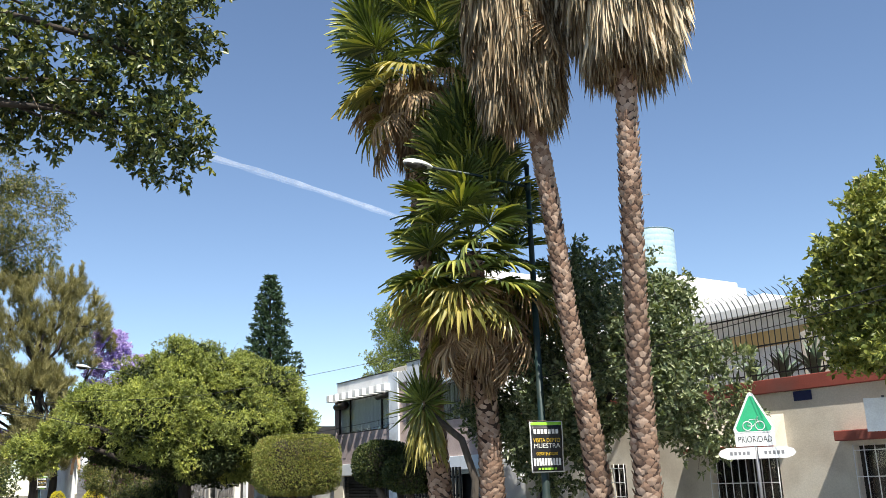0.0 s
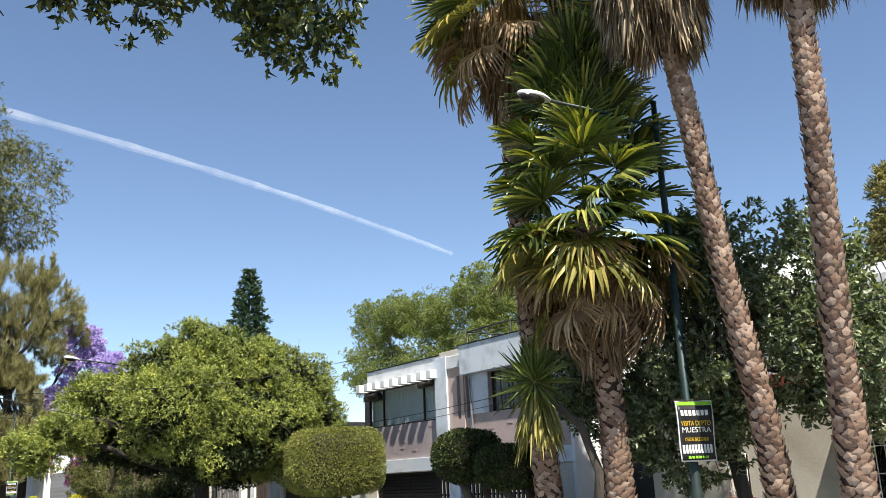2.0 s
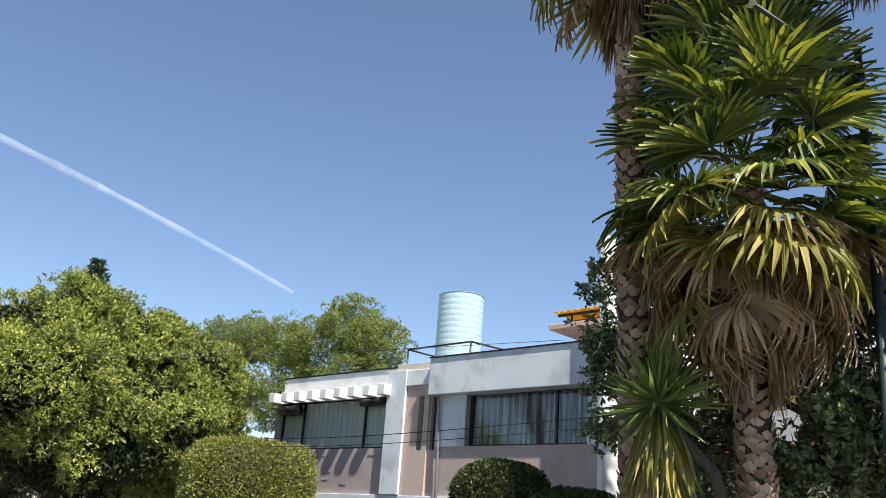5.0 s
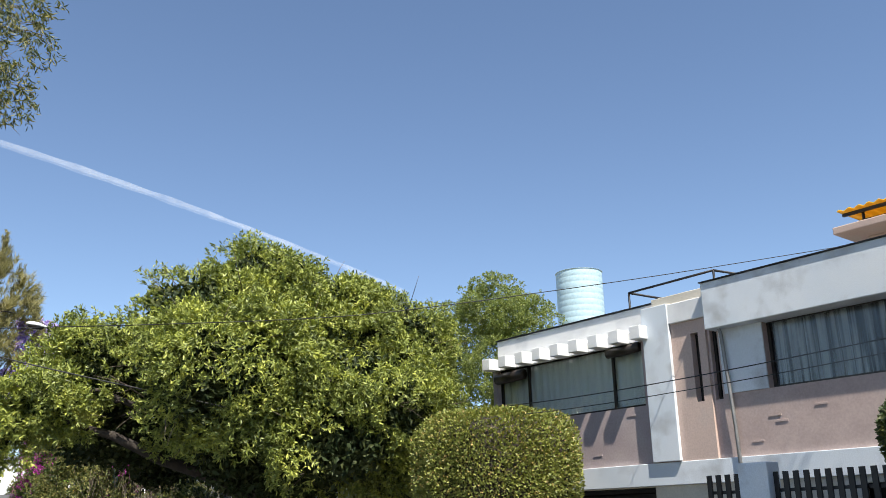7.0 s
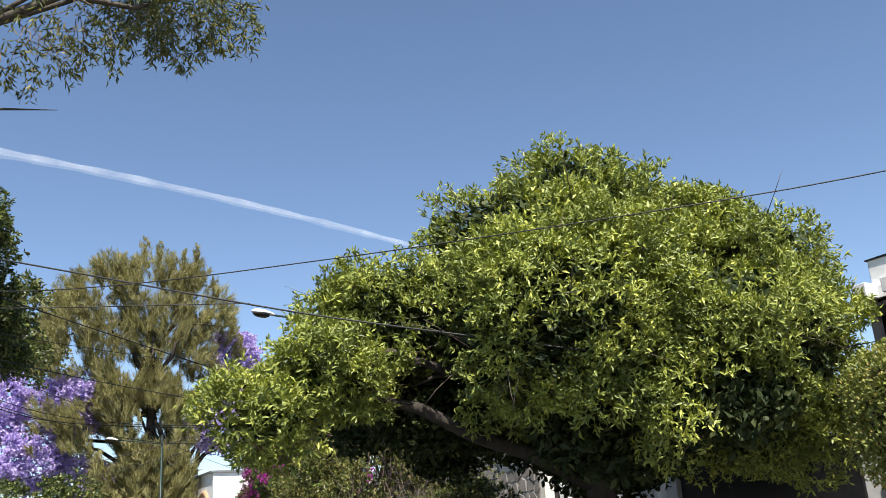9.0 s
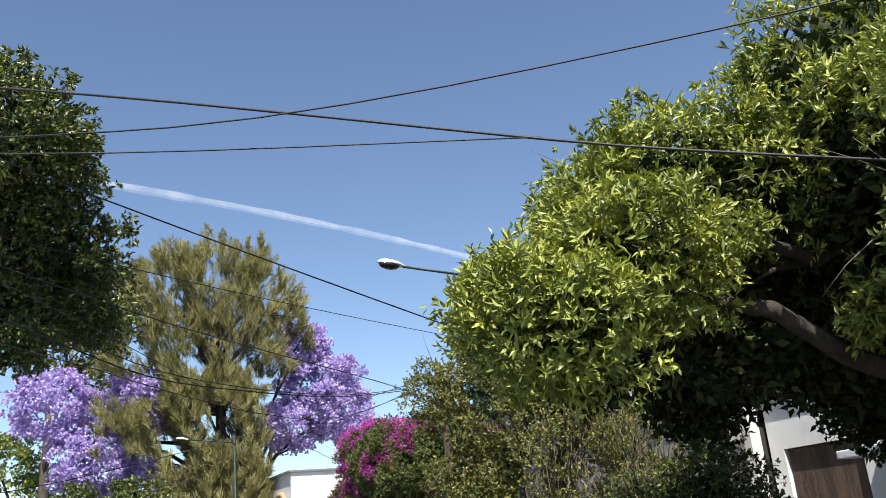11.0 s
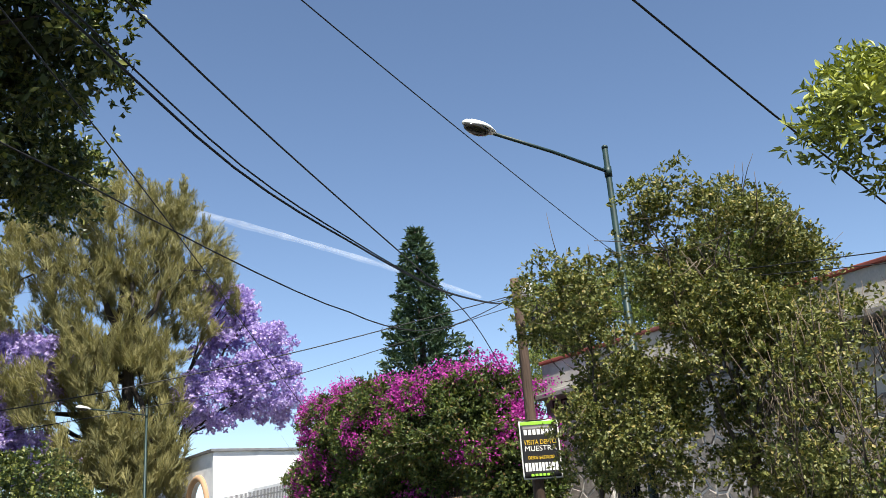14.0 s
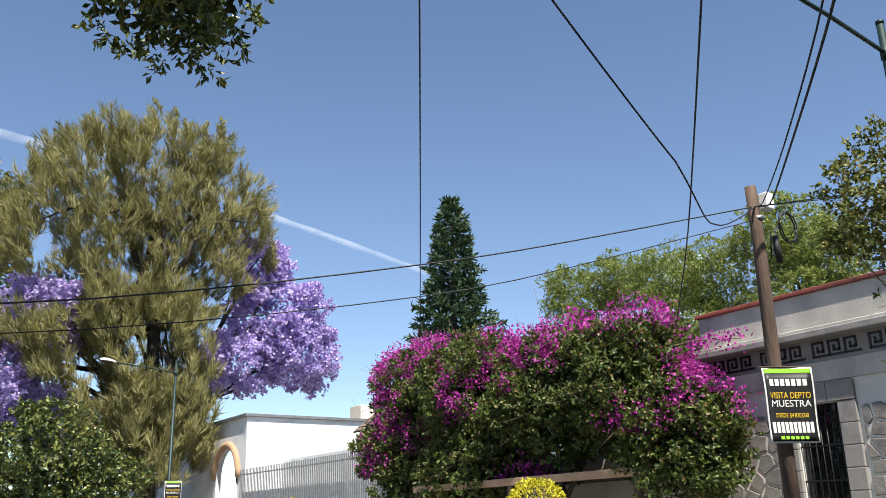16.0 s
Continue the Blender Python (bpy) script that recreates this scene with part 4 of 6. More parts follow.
def palm_trunk(parent, pts, r, rng, boots_from=0.0):
    P = [Vector(q) for q in pts]
    # smooth centre line
    line = []
    for a, b in zip(P, P[1:]):
        for i in range(10):
            line.append(a.lerp(b, i / 10))
    line.append(P[-1])
    n = len(line)
    rad = [r * (1.22 - 0.22 * min(1, i / n * 3)) * (1 - 0.12 * i / n) for i in range(n)]
    part("trunk", tubes_mesh("trunk", [(line, rad)], M["palm_trunk"], 16), parent)
    V, F = [], []
    total = sum((b - a).length for a, b in zip(line, line[1:]))
    s, step, ring = boots_from, 0.088, 0
    while s < total - 0.1:
        f = s / total * (n - 1)
        i = min(n - 2, int(f))
        c = line[i].lerp(line[i + 1], f - i)
        up = (line[i + 1] - line[i]).normalized()
        rr = rad[i] * 0.95
        cnt = 7
        for k in range(cnt):
            w = 2 * math.pi * (k + 0.5 * (ring % 2)) / cnt + rng.normal() * 0.09 + ring * 0.02
            o = Vector((math.cos(w), math.sin(w), 0))
            tng = Vector((-math.sin(w), math.cos(w), 0)) + up * rng.normal() * 0.22
            lean, hh, ww = rng.uniform(0.035, 0.07), rng.uniform(0.10, 0.15), rr * rng.uniform(0.40, 0.48)
            q = len(V)
            z0 = c + o * (rr * 0.96) + up * rng.normal() * 0.015
            skew = rng.normal() * 0.2
            V += [z0 - tng * ww * 0.35 - up * 0.05, z0 + tng * ww * 0.35 - up * 0.05, z0 + tng * ww * (1.0 + skew * 0.3) + o * lean * 0.6 + up * hh * rng.uniform(0.45, 0.6),
                  z0 + tng * ww * skew + o * (lean + 0.012) + up * hh * rng.uniform(0.85, 1.1), z0 - tng * ww * (1.0 - skew * 0.3) + o * lean * 0.6 + up * hh * rng.uniform(0.45, 0.6), z0 + o * (lean * 0.7 + 0.012) + up * hh * 0.4]
            F += [(q, q + 1, q + 5), (q + 1, q + 2, q + 5), (q + 2, q + 3, q + 5), (q + 3, q + 4, q + 5), (q + 4, q, q + 5)]
        s += step * rng.uniform(0.85, 1.15)
        ring += 1
    part("scaly_bark", mesh_from("scaly_bark", V, F, M["palm_boot"]), parent, "peeling diamond-shaped leaf stubs", "stuff")
    return line[-1]


def fronds(parent, centre, count, meshes, el_range, scale, rng, spread=0.3, zspan=0.8, az=None):
    c0 = Vector(centre) - parent.matrix_basis.translation
    for i in range(count):
        u = (i + 0.5) / count
        el = el_range[0] + (el_range[1] - el_range[0]) * u + rng.normal() * 7
        a = i * 137.5 + rng.normal() * 12 if az is None else rng.uniform(*az)
        z = zspan * (u - 0.5)
        s = scale * rng.uniform(0.85, 1.12)
        me = meshes[int(rng.integers(len(meshes)))]
        m = Matrix.Translation(c0 + Vector((0, 0, z))) @ pose(0, 0, 0, 0, 0, a) @ pose(0, 0, 0, 0, -el, 0) @ pose(0, 0, 0, rng.normal() * 18, 0, 0) @ Matrix.Diagonal((s, s, s, 1))
        part(me.name.split(".")[0], me, parent, at=m)


def skirt(parent, centre, z_low, z_high, r_low, r_high, strands, mat, rng, length=0.75, label="", lean=(0, 0)):
    """Dead leaves that hang round the trunk as overlapping bundles of straw."""
    strands = int(strands * 1.35)
    nb = max(14, strands // 60)
    ang = rng.uniform(0, 2 * np.pi, nb)
    t = rng.uniform(0, 1, nb) ** 0.8
    rad = (r_low + (r_high - r_low) * t) * rng.uniform(0.75, 1.1, nb)
    top = z_low + length * 0.9 + (z_high - z_low - length * 0.5) * t
    k = strands // nb
    idx = np.repeat(np.arange(nb), k)
    n = len(idx)
    a = ang[idx] + rng.normal(size=n) * 0.16
    rr = rad[idx] * rng.uniform(0.72, 1.05, n)
    z = top[idx] + rng.normal(size=n) * 0.12
    P = np.stack([centre[0] + lean[0] * (z - z_low) + rr * np.cos(a), centre[1] + lean[1] * (z - z_low) + rr * np.sin(a), z], 1)
    D = np.stack([np.cos(a) * 0.12 + rng.normal(size=n) * 0.07, np.sin(a) * 0.12 + rng.normal(size=n) * 0.07, -np.ones(n)], 1)
    part("dead_skirt", leaf_array("dead_skirt", P, D, length, 0.0095, mat, rng, 0.05), parent, label, "stuff")


def palm(base, line, r, crown_z, seed, label, green=(0, 1.0), old=0, dead=0, skirt_args=None, boots_from=0.4, name="fan_palm"):
    rng = np.random.default_rng(seed)
    t = thing(name, *base, label=label, category="palm tree", group="fan palms on the pavement")
    tip = palm_trunk(t, line, r, rng, boots_from)
    c = (tip.x, tip.y, crown_z)
    if green[0]:
        fronds(t, c, green[0], GREEN, (-18, 82), green[1], rng, zspan=green[2])
    if old:
        fronds(t, (c[0], c[1], crown_z - green[2] * 0.5), old, OLD, (-38, -12), green[1] * 1.02, rng, zspan=0.5)
    if dead:
        fronds(t, (c[0], c[1], crown_z - green[2] * 0.5 - 0.3), dead, DEAD, (-66, -14), green[1] * 0.95, rng, zspan=0.9)
    for s in skirt_args or ():
        skirt(t, c, *s[:5], s[5], rng, *s[6:])
    return t


palm((11.85, 12.0, 0.13), [(12.08, 12.06, 0.13), (12.08, 12.06, 3.0), (12.12, 11.87, 7.0), (12.4, 11.95, 10.0), (12.55, 11.95, 12.2)], 0.205, 13.4, 1,
     "tall fan palm with pale dry leaf skirt", (30, 1.3, 0.9), 0, 0,
     [(9.5, 12.8, 0.95, 1.3, 7600, M["skirt_pale"], 1.05, "thick skirt of pale straw leaves"), (9.1, 10.8, 0.5, 0.95, 1800, M["palm_dead"], 0.7, "dark brown inner dead leaves")])
palm((12.15, 13.5, 0.13), [(12.4, 13.55, 0.13), (12.18, 13.6, 2.5), (12.08, 13.95, 5.0), (11.98, 14.15, 7.5), (11.85, 14.3, 9.2), (11.6, 14.4, 11.6)], 0.195, 12.9, 2,
     "tall leaning fan palm with grey-brown leaf skirt", (34, 1.25, 1.0), 0, 4,
     [(9.0, 12.2, 0.8, 1.2, 5400, M["skirt_grey"], 0.95, "thick skirt of grey-brown leaves"), (8.8, 10.4, 0.4, 0.8, 1500, M["palm_dead"], 0.7)])
palm((11.83, 16.6, 0.13), [(12.08, 16.85, 0.13), (12.0, 16.85, 3.0), (11.66, 16.7, 6.8)], 0.25, 7.5, 3,
     "stout fan palm with dense green crown and brown lower leaves", (84, 1.2, 3.0), 14, 26,
     [(3.5, 5.4, 0.36, 0.8, 2200, M["palm_dead"], 0.8, "brown hanging dead leaves")])
palm((11.75, 18.45, 0.13), [(11.75, 18.45, 0.13), (11.5, 18.4, 3.5), (11.3, 18.4, 8.0), (11.3, 18.4, 12.0)], 0.23, 12.9, 4,
     "tall slender fan palm behind the stout one", (54, 1.3, 2.2), 8, 12,
     [(9.2, 11.6, 0.45, 0.9, 2600, M["palm_dead"], 0.85, "skirt of golden brown dead leaves")])


# ---- yucca ----
def yucca():
    rng = np.random.default_rng(8)
    t = thing("yucca", 11.5, 17.3, 0.13, "yucca with spiky green rosette and yellow drooping leaves", "yucca")
    part("trunk", tubes_mesh("trunk", [([(11.6, 17.1, 0.13), (11.7, 17.0, 1.6), (11.5, 17.2, 2.5), (11.0, 17.5, 3.0), (10.75, 17.6, 3.25)], [0.11, 0.09, 0.08, 0.08, 0.09])], M["bark_grey"], 10), t)
    n = 150
    U = unit(rng.normal(size=(n, 3)) + np.array([0, 0, 0.25]))
    P = np.array([10.75, 17.6, 3.35]) + U * 0.05
    part("leaves", leaf_array("leaves", P, U, 0.85, 0.028, M["leaf_light"], rng, 0.04), t)
    n = 120
    a = rng.uniform(0, 2 * np.pi, n)
    P = np.stack([10.78 + 0.18 * np.cos(a), 17.6 + 0.18 * np.sin(a), rng.uniform(2.7, 3.25, n)], 1)
    D = np.stack([np.cos(a) * 0.35, np.sin(a) * 0.35, -np.ones(n)], 1)
    part("old_leaves", leaf_array("old_leaves", P, D, 0.9, 0.03, M["palm_old"], rng, 0.05), t, "yellowing drooping leaves")


yucca()

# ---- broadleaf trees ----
# core_blobs put dark-coloured leaves where the underside lies in shade.
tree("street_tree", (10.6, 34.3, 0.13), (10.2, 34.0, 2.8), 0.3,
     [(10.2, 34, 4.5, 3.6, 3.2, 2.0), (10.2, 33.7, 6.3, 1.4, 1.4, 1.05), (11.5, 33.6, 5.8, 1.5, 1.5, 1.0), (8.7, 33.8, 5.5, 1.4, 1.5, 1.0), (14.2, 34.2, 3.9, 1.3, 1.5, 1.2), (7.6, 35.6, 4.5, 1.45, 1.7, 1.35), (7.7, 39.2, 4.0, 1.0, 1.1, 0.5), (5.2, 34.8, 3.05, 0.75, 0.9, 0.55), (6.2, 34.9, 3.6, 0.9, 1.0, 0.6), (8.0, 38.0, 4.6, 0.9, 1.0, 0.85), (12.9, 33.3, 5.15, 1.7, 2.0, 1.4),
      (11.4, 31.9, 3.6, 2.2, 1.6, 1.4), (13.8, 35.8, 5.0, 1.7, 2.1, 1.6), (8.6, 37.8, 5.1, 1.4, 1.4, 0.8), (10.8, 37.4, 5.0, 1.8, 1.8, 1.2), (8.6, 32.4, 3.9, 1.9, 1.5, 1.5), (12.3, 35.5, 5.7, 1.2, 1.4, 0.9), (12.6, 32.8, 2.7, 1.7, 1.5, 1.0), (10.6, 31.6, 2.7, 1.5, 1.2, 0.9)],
     9000, 42, M["leaf_big"], M["bark_dark"], 11, "broad dense green street tree with yellowish leaf tips", leaf=(0.104, 0.0172), spread=0.13, twig_n=260, lumps=0.17, floor=1.7, gap=-0.7, sparse=2.2, core=120000, core_blobs=[(10.6, 35.8, 3.1, 2.4, 2.6, 1.2), (12.6, 36.8, 2.7, 2.0, 2.4, 1.5), (10.0, 38.6, 2.9, 1.2, 1.4, 1.0), (8.2, 38.4, 3.5, 1.4, 1.7, 1.1), (10.2, 33.3, 2.5, 2.2, 1.5, 1.0), (8.2, 35.8, 3.1, 1.4, 1.6, 0.9)], bough=0.5, shell=(0.56, 0.86), inner=M["leaf_inner_shade"])
tree("street_tree", (14.2, 15.5, 0.13), (14.0, 16.0, 3.4), 0.16,
     [(14.1, 13.8, 4.1, 1.1, 1.4, 2.0), (14.1, 16.3, 4.6, 1.1, 1.6, 2.3), (13.9, 18.8, 4.6, 1.0, 1.5, 2.0), (13.4, 15.4, 3.7, 1.1, 1.2, 1.4), (13.5, 16.4, 2.5, 0.9, 1.3, 1.2), (14.0, 20.1, 5.5, 0.6, 0.8, 1.3), (14.2, 12.5, 3.1, 0.9, 1.0, 1.3), (14.1, 20.3, 4.0, 0.5, 0.6, 0.8), (13.8, 18.6, 2.95, 0.8, 1.0, 0.8), (14.1, 15.4, 6.0, 0.65, 0.75, 0.85)],
     2300, 30, M["leaf_ficus"], M["bark_dark"], 12, "dark glossy-leaved tree behind the palms", leaf=(0.135, 0.032), spread=0.22, twig_n=160, lumps=0.26, core=1500)
tree("street_tree", (14.6, 7.6, 0.13), (14.4, 8.0, 3.0), 0.12,
     [(14.4, 8.2, 4.7, 1.0, 1.3, 1.3), (14.3, 7.3, 5.3, 1.1, 1.2, 1.2), (14.4, 9.0, 4.1, 0.8, 0.8, 0.9), (14.3, 7.4, 3.8, 1.1, 1.1, 1.0)],
     1500, 20, M["leaf_lime"], M["bark_grey"], 13, "small olive-green tree before the corner house", leaf=(0.13, 0.032), spread=0.2, twig_n=120, lumps=0.2)
# crowns that hang over the street from the other pavement
tree("street_tree", (-4.4, 12.6, 0.13), (-3.4, 12.6, 7.8), 0.26,
     [(2.9, 12.6, 7.4, 1.1, 0.9, 1.1), (1.3, 12.8, 7.4, 1.2, 1.0, 1.0), (3.25, 12.4, 6.5, 0.55, 0.6, 0.6), (-0.6, 12.8, 8.6, 1.6, 1.8, 1.2), (1.4, 12.7, 6.5, 0.6, 0.6, 0.55), (2.5, 12.6, 8.9, 1.6, 1.5, 1.0), (-2.8, 12.6, 8.0, 2.0, 2.0, 2.0)],
     1900, 26, M["leaf_dark"], M["bark_dark"], 14, "leafy dark green tree overhanging the street", leaf=(0.12, 0.028), spread=0.18, twig_n=60, lumps=0.22, droop=0.5, core=1500, inner=M["leaf_inner_shade"])
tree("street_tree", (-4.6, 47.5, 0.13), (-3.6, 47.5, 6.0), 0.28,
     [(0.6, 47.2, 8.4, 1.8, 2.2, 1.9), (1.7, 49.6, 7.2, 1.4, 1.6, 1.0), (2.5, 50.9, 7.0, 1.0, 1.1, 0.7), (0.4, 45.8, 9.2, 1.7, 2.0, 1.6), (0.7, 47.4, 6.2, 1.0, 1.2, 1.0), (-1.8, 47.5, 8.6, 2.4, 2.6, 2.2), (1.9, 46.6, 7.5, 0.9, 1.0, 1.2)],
     2700, 26, M["leaf_dark"], M["bark_dark"], 15, "dense dark green tree overhanging the street", leaf=(0.13, 0.03), spread=0.18, twig_n=60, lumps=0.2, droop=0.5, core=9000, inner=M["leaf_inner_shade"])
tree("eucalyptus", (-4.6, 38.0, 0.13), (-2.6, 38.0, 9.5), 0.32,
     [(4.2, 38.0, 12.6, 1.8, 1.8, 1.6), (2.6, 37.6, 11.2, 2.0, 2.0, 1.5), (1.0, 38.0, 10.2, 1.8, 1.8, 1.2), (4.6, 37.4, 11.0, 1.2, 1.2, 0.9), (-1.0, 38.0, 12.5, 2.6, 2.6, 2.4), (3.0, 38.2, 14.2, 1.8, 1.8, 1.4)],
     1350, 24, M["leaf_euc"], M["bark_grey"], 16, "sparse eucalyptus with thin drooping branch tips", leaf=(0.17, 0.018), spread=0.26, twig_n=420, lumps=0.3, droop=1.0, gap=-0.8, bough=0.5, rosette=6)


# ---- clipped shrubs ----
def clipped(name, cx, cy, z0, z1, rx, ry, n, mat, seed, label, square=4.0, leaf=(0.055, 0.02), trunk=True):
    """A shrub cut to a rounded block, its skin of many small leaves over a solid dark core."""
    rng = np.random.default_rng(seed)
    t = thing(name, cx, cy, 0.13, label, "shrub", "clipped shrubs")
    U = unit(rng.normal(size=(n, 3)))
    zc, rz = (z0 + z1) / 2, (z1 - z0) / 2
    k = (np.abs(U) ** square).sum(1) ** (-1 / square)
    S = U * k[:, None]
    s = rng.uniform(0.86, 1.015, n)[:, None] * (1 + 0.02 * np.sin(S[:, :1] * 9 + seed) + 0.02 * np.sin(S[:, 1:2] * 8))
    P = np.array([cx, cy, zc]) + S * s * np.array([rx, ry, rz])
    D = S * 0.8 + rng.normal(size=(n, 3)) * 0.6 + np.array([0, 0, 0.2])
    part("foliage", leaf_array("foliage", P, D, leaf[0], leaf[1], mat, rng), t, kind="stuff")
    # Solid dark core added behind the leaves so gaps stay dark.
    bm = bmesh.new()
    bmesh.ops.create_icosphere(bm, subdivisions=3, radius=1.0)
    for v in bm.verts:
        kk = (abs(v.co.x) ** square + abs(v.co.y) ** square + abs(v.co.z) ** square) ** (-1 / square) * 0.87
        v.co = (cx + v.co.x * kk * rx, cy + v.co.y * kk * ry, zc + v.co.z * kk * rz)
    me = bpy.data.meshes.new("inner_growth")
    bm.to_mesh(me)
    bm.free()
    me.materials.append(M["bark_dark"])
    part("inner_growth", me, t, "solid dark core filling the shrub")
    if trunk:
        part("trunk", tubes_mesh("trunk", [([(cx + 0.5, cy - 0.3, 0.13), (cx + 0.15, cy, z0 * 0.6), (cx - 0.2, cy + 0.1, z0 + 0.2)], [0.14, 0.11, 0.09]),
                                           ([(cx + 0.4, cy - 0.2, 0.13), (cx + 0.6, cy + 0.1, z0 * 0.7), (cx + 0.4, cy, z0 + 0.2)], [0.1, 0.09, 0.07])], M["bark_grey"], 10), t)
    return t


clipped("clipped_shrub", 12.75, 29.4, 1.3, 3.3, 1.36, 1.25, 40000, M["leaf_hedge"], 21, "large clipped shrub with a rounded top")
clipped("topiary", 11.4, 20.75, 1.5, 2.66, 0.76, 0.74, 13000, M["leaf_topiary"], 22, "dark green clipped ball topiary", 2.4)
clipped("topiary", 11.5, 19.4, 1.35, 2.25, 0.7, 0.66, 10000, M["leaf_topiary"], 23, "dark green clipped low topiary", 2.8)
for i, (yy, zt, r) in enumerate(((55.4, 1.76, 0.62), (66.5, 1.8, 0.5))):
    clipped("yellow_shrub", 11.5, yy, 0.2, zt, r, r, 5000, M["yellow_leaf"], 30 + i, "bright yellow clipped dome shrub", 2.2, (0.06, 0.022), False)

# ---- shrubs by the lamp ----
tree("tall_shrub", (11.5, 45.0, 0.13), (11.5, 44.9, 2.2), 0.07,
     [(11.5, 44.8, 4.6, 1.3, 1.2, 1.4), (12.4, 45.2, 5.1, 0.9, 1.0, 1.4), (10.4, 44.8, 5.1, 0.7, 0.8, 0.9), (11.2, 44.4, 3.0, 1.3, 1.1, 1.2), (13.2, 45.0, 4.3, 1.0, 1.0, 1.2), (12.4, 44.6, 2.2, 1.6, 1.0, 1.2)],
     3200, 26, M["leaf_olive"], M["bark_grey"], 41, "tall loose shrub with small olive leaves", "shrub", leaf=(0.075, 0.02), spread=0.19, twig_n=260, lumps=0.2, rise=0.2)
tree("tall_shrub", (9.95, 46.3, 0.13), (9.7, 46.3, 2.0), 0.05,
     [(9.45, 46.3, 4.3, 0.6, 0.7, 0.9), (9.7, 46.2, 3.2, 0.8, 0.9, 1.0), (10.2, 46.0, 2.4, 1.0, 0.9, 1.1)],
     1300, 26, M["leaf_olive"], M["bark_grey"], 42, "slim loose shrub with reddish olive leaves", "shrub", leaf=(0.07, 0.02), spread=0.17, twig_n=140, lumps=0.2, rise=0.2)
tree("tall_shrub", (10.6, 42.4, 0.13), (10.6, 42.3, 1.5), 0.05,
     [(10.4, 42.5, 2.2, 1.3, 1.2, 1.2), (11.8, 41.8, 2.4, 1.3, 1.0, 1.3)],
     450, 22, M["leaf_olive"], M["bark_grey"], 43, "half-bare shrub with dry brown twigs", "shrub", leaf=(0.07, 0.02), spread=0.2, twig_n=240, lumps=0.2, rise=1.3)

tree("tall_shrub", (11.4, 40.4, 0.13), (11.4, 40.4, 0.9), 0.05,
     [(11.4, 40.4, 1.3, 1.0, 1.2, 1.1), (10.6, 41.2, 1.1, 0.8, 0.9, 0.9)],
     700, 24, M["leaf_dark"], M["bark_grey"], 44, "dark green shrub in the shade of the street tree", "shrub", leaf=(0.08, 0.022), spread=0.18, twig_n=160, lumps=0.2, rise=0.6, core=3000, inner=M["leaf_inner_shade"])

# ---- bougainvillea ----
def bougainvillea():
    rng = np.random.default_rng(51)
    blobs = [(14.6, 63.8, 4.5, 1.5, 1.9, 1.75), (14.4, 60.6, 4.2, 1.6, 2.2, 1.7), (14.2, 57.2, 3.8, 1.5, 2.0, 1.6), (14.0, 54.9, 3.6, 1.3, 1.5, 1.7), (14.0, 53.7, 2.4, 1.0, 1.2, 1.6), (14.4, 64.5, 2.8, 1.4, 1.8, 1.6), (14.3, 60.5, 2.4, 1.4, 2.4, 1.2)]
    t = thing("bougainvillea", 14.6, 59, 0.13, "large bougainvillea with magenta bracts over a wall", "bougainvillea")
    limbs(t, (15.2, 58.0, 0.13), (14.8, 58.5, 2.2), 0.16, [b[:3] for b in blobs], M["bark_grey"], rng)
    crown("boug", blobs, 6400, 26, M["leaf_boug"], t, rng, (0.105, 0.030), 0.18, lumps=0.18, core=26000, inner=M["leaf_inner_shade"])
    P, U = clump_points(blobs, 3800, rng, (0.92, 1.06), 0.18)
    patch = np.sin(P[:, 1] * 1.1 + 0.8 * np.sin(P[:, 2] * 1.4)) + np.sin(P[:, 2] * 2.3 + P[:, 1] * 0.6) + (P[:, 2] - 4.1) * 0.9
    keep = patch + rng.normal(size=len(P)) * 0.55 > 0.2
    P, U = P[keep], U[keep]
    sprig = np.stack([np.full(9, 14.0), np.linspace(53.2, 52.1, 9), np.linspace(4.35, 4.2, 9)], 1)
    P, U = np.concatenate([P, sprig]), np.concatenate([U, np.tile((0.0, -1.0, 0.2), (9, 1))])
    part("sprig", tubes_mesh("sprig", [([(14.0, 54.4, 4.3), (14.0, 53.2, 4.35), (14.0, 52.1, 4.2)], [0.02, 0.014, 0.006])], M["twig"], 5), t)
    idx = np.repeat(np.arange(len(P)), 20)
    off = rng.normal(size=(len(idx), 3)) * 0.10
    part("blossom", leaf_array("blossom", P[idx] + off, U[idx] * 0.5 + rng.normal(size=(len(idx), 3)), 0.075, 0.03, M["bract"], rng), t, "magenta papery bracts", "stuff")
    twigs(t, blobs, 130, 0.7, M["twig"], rng)


bougainvillea()

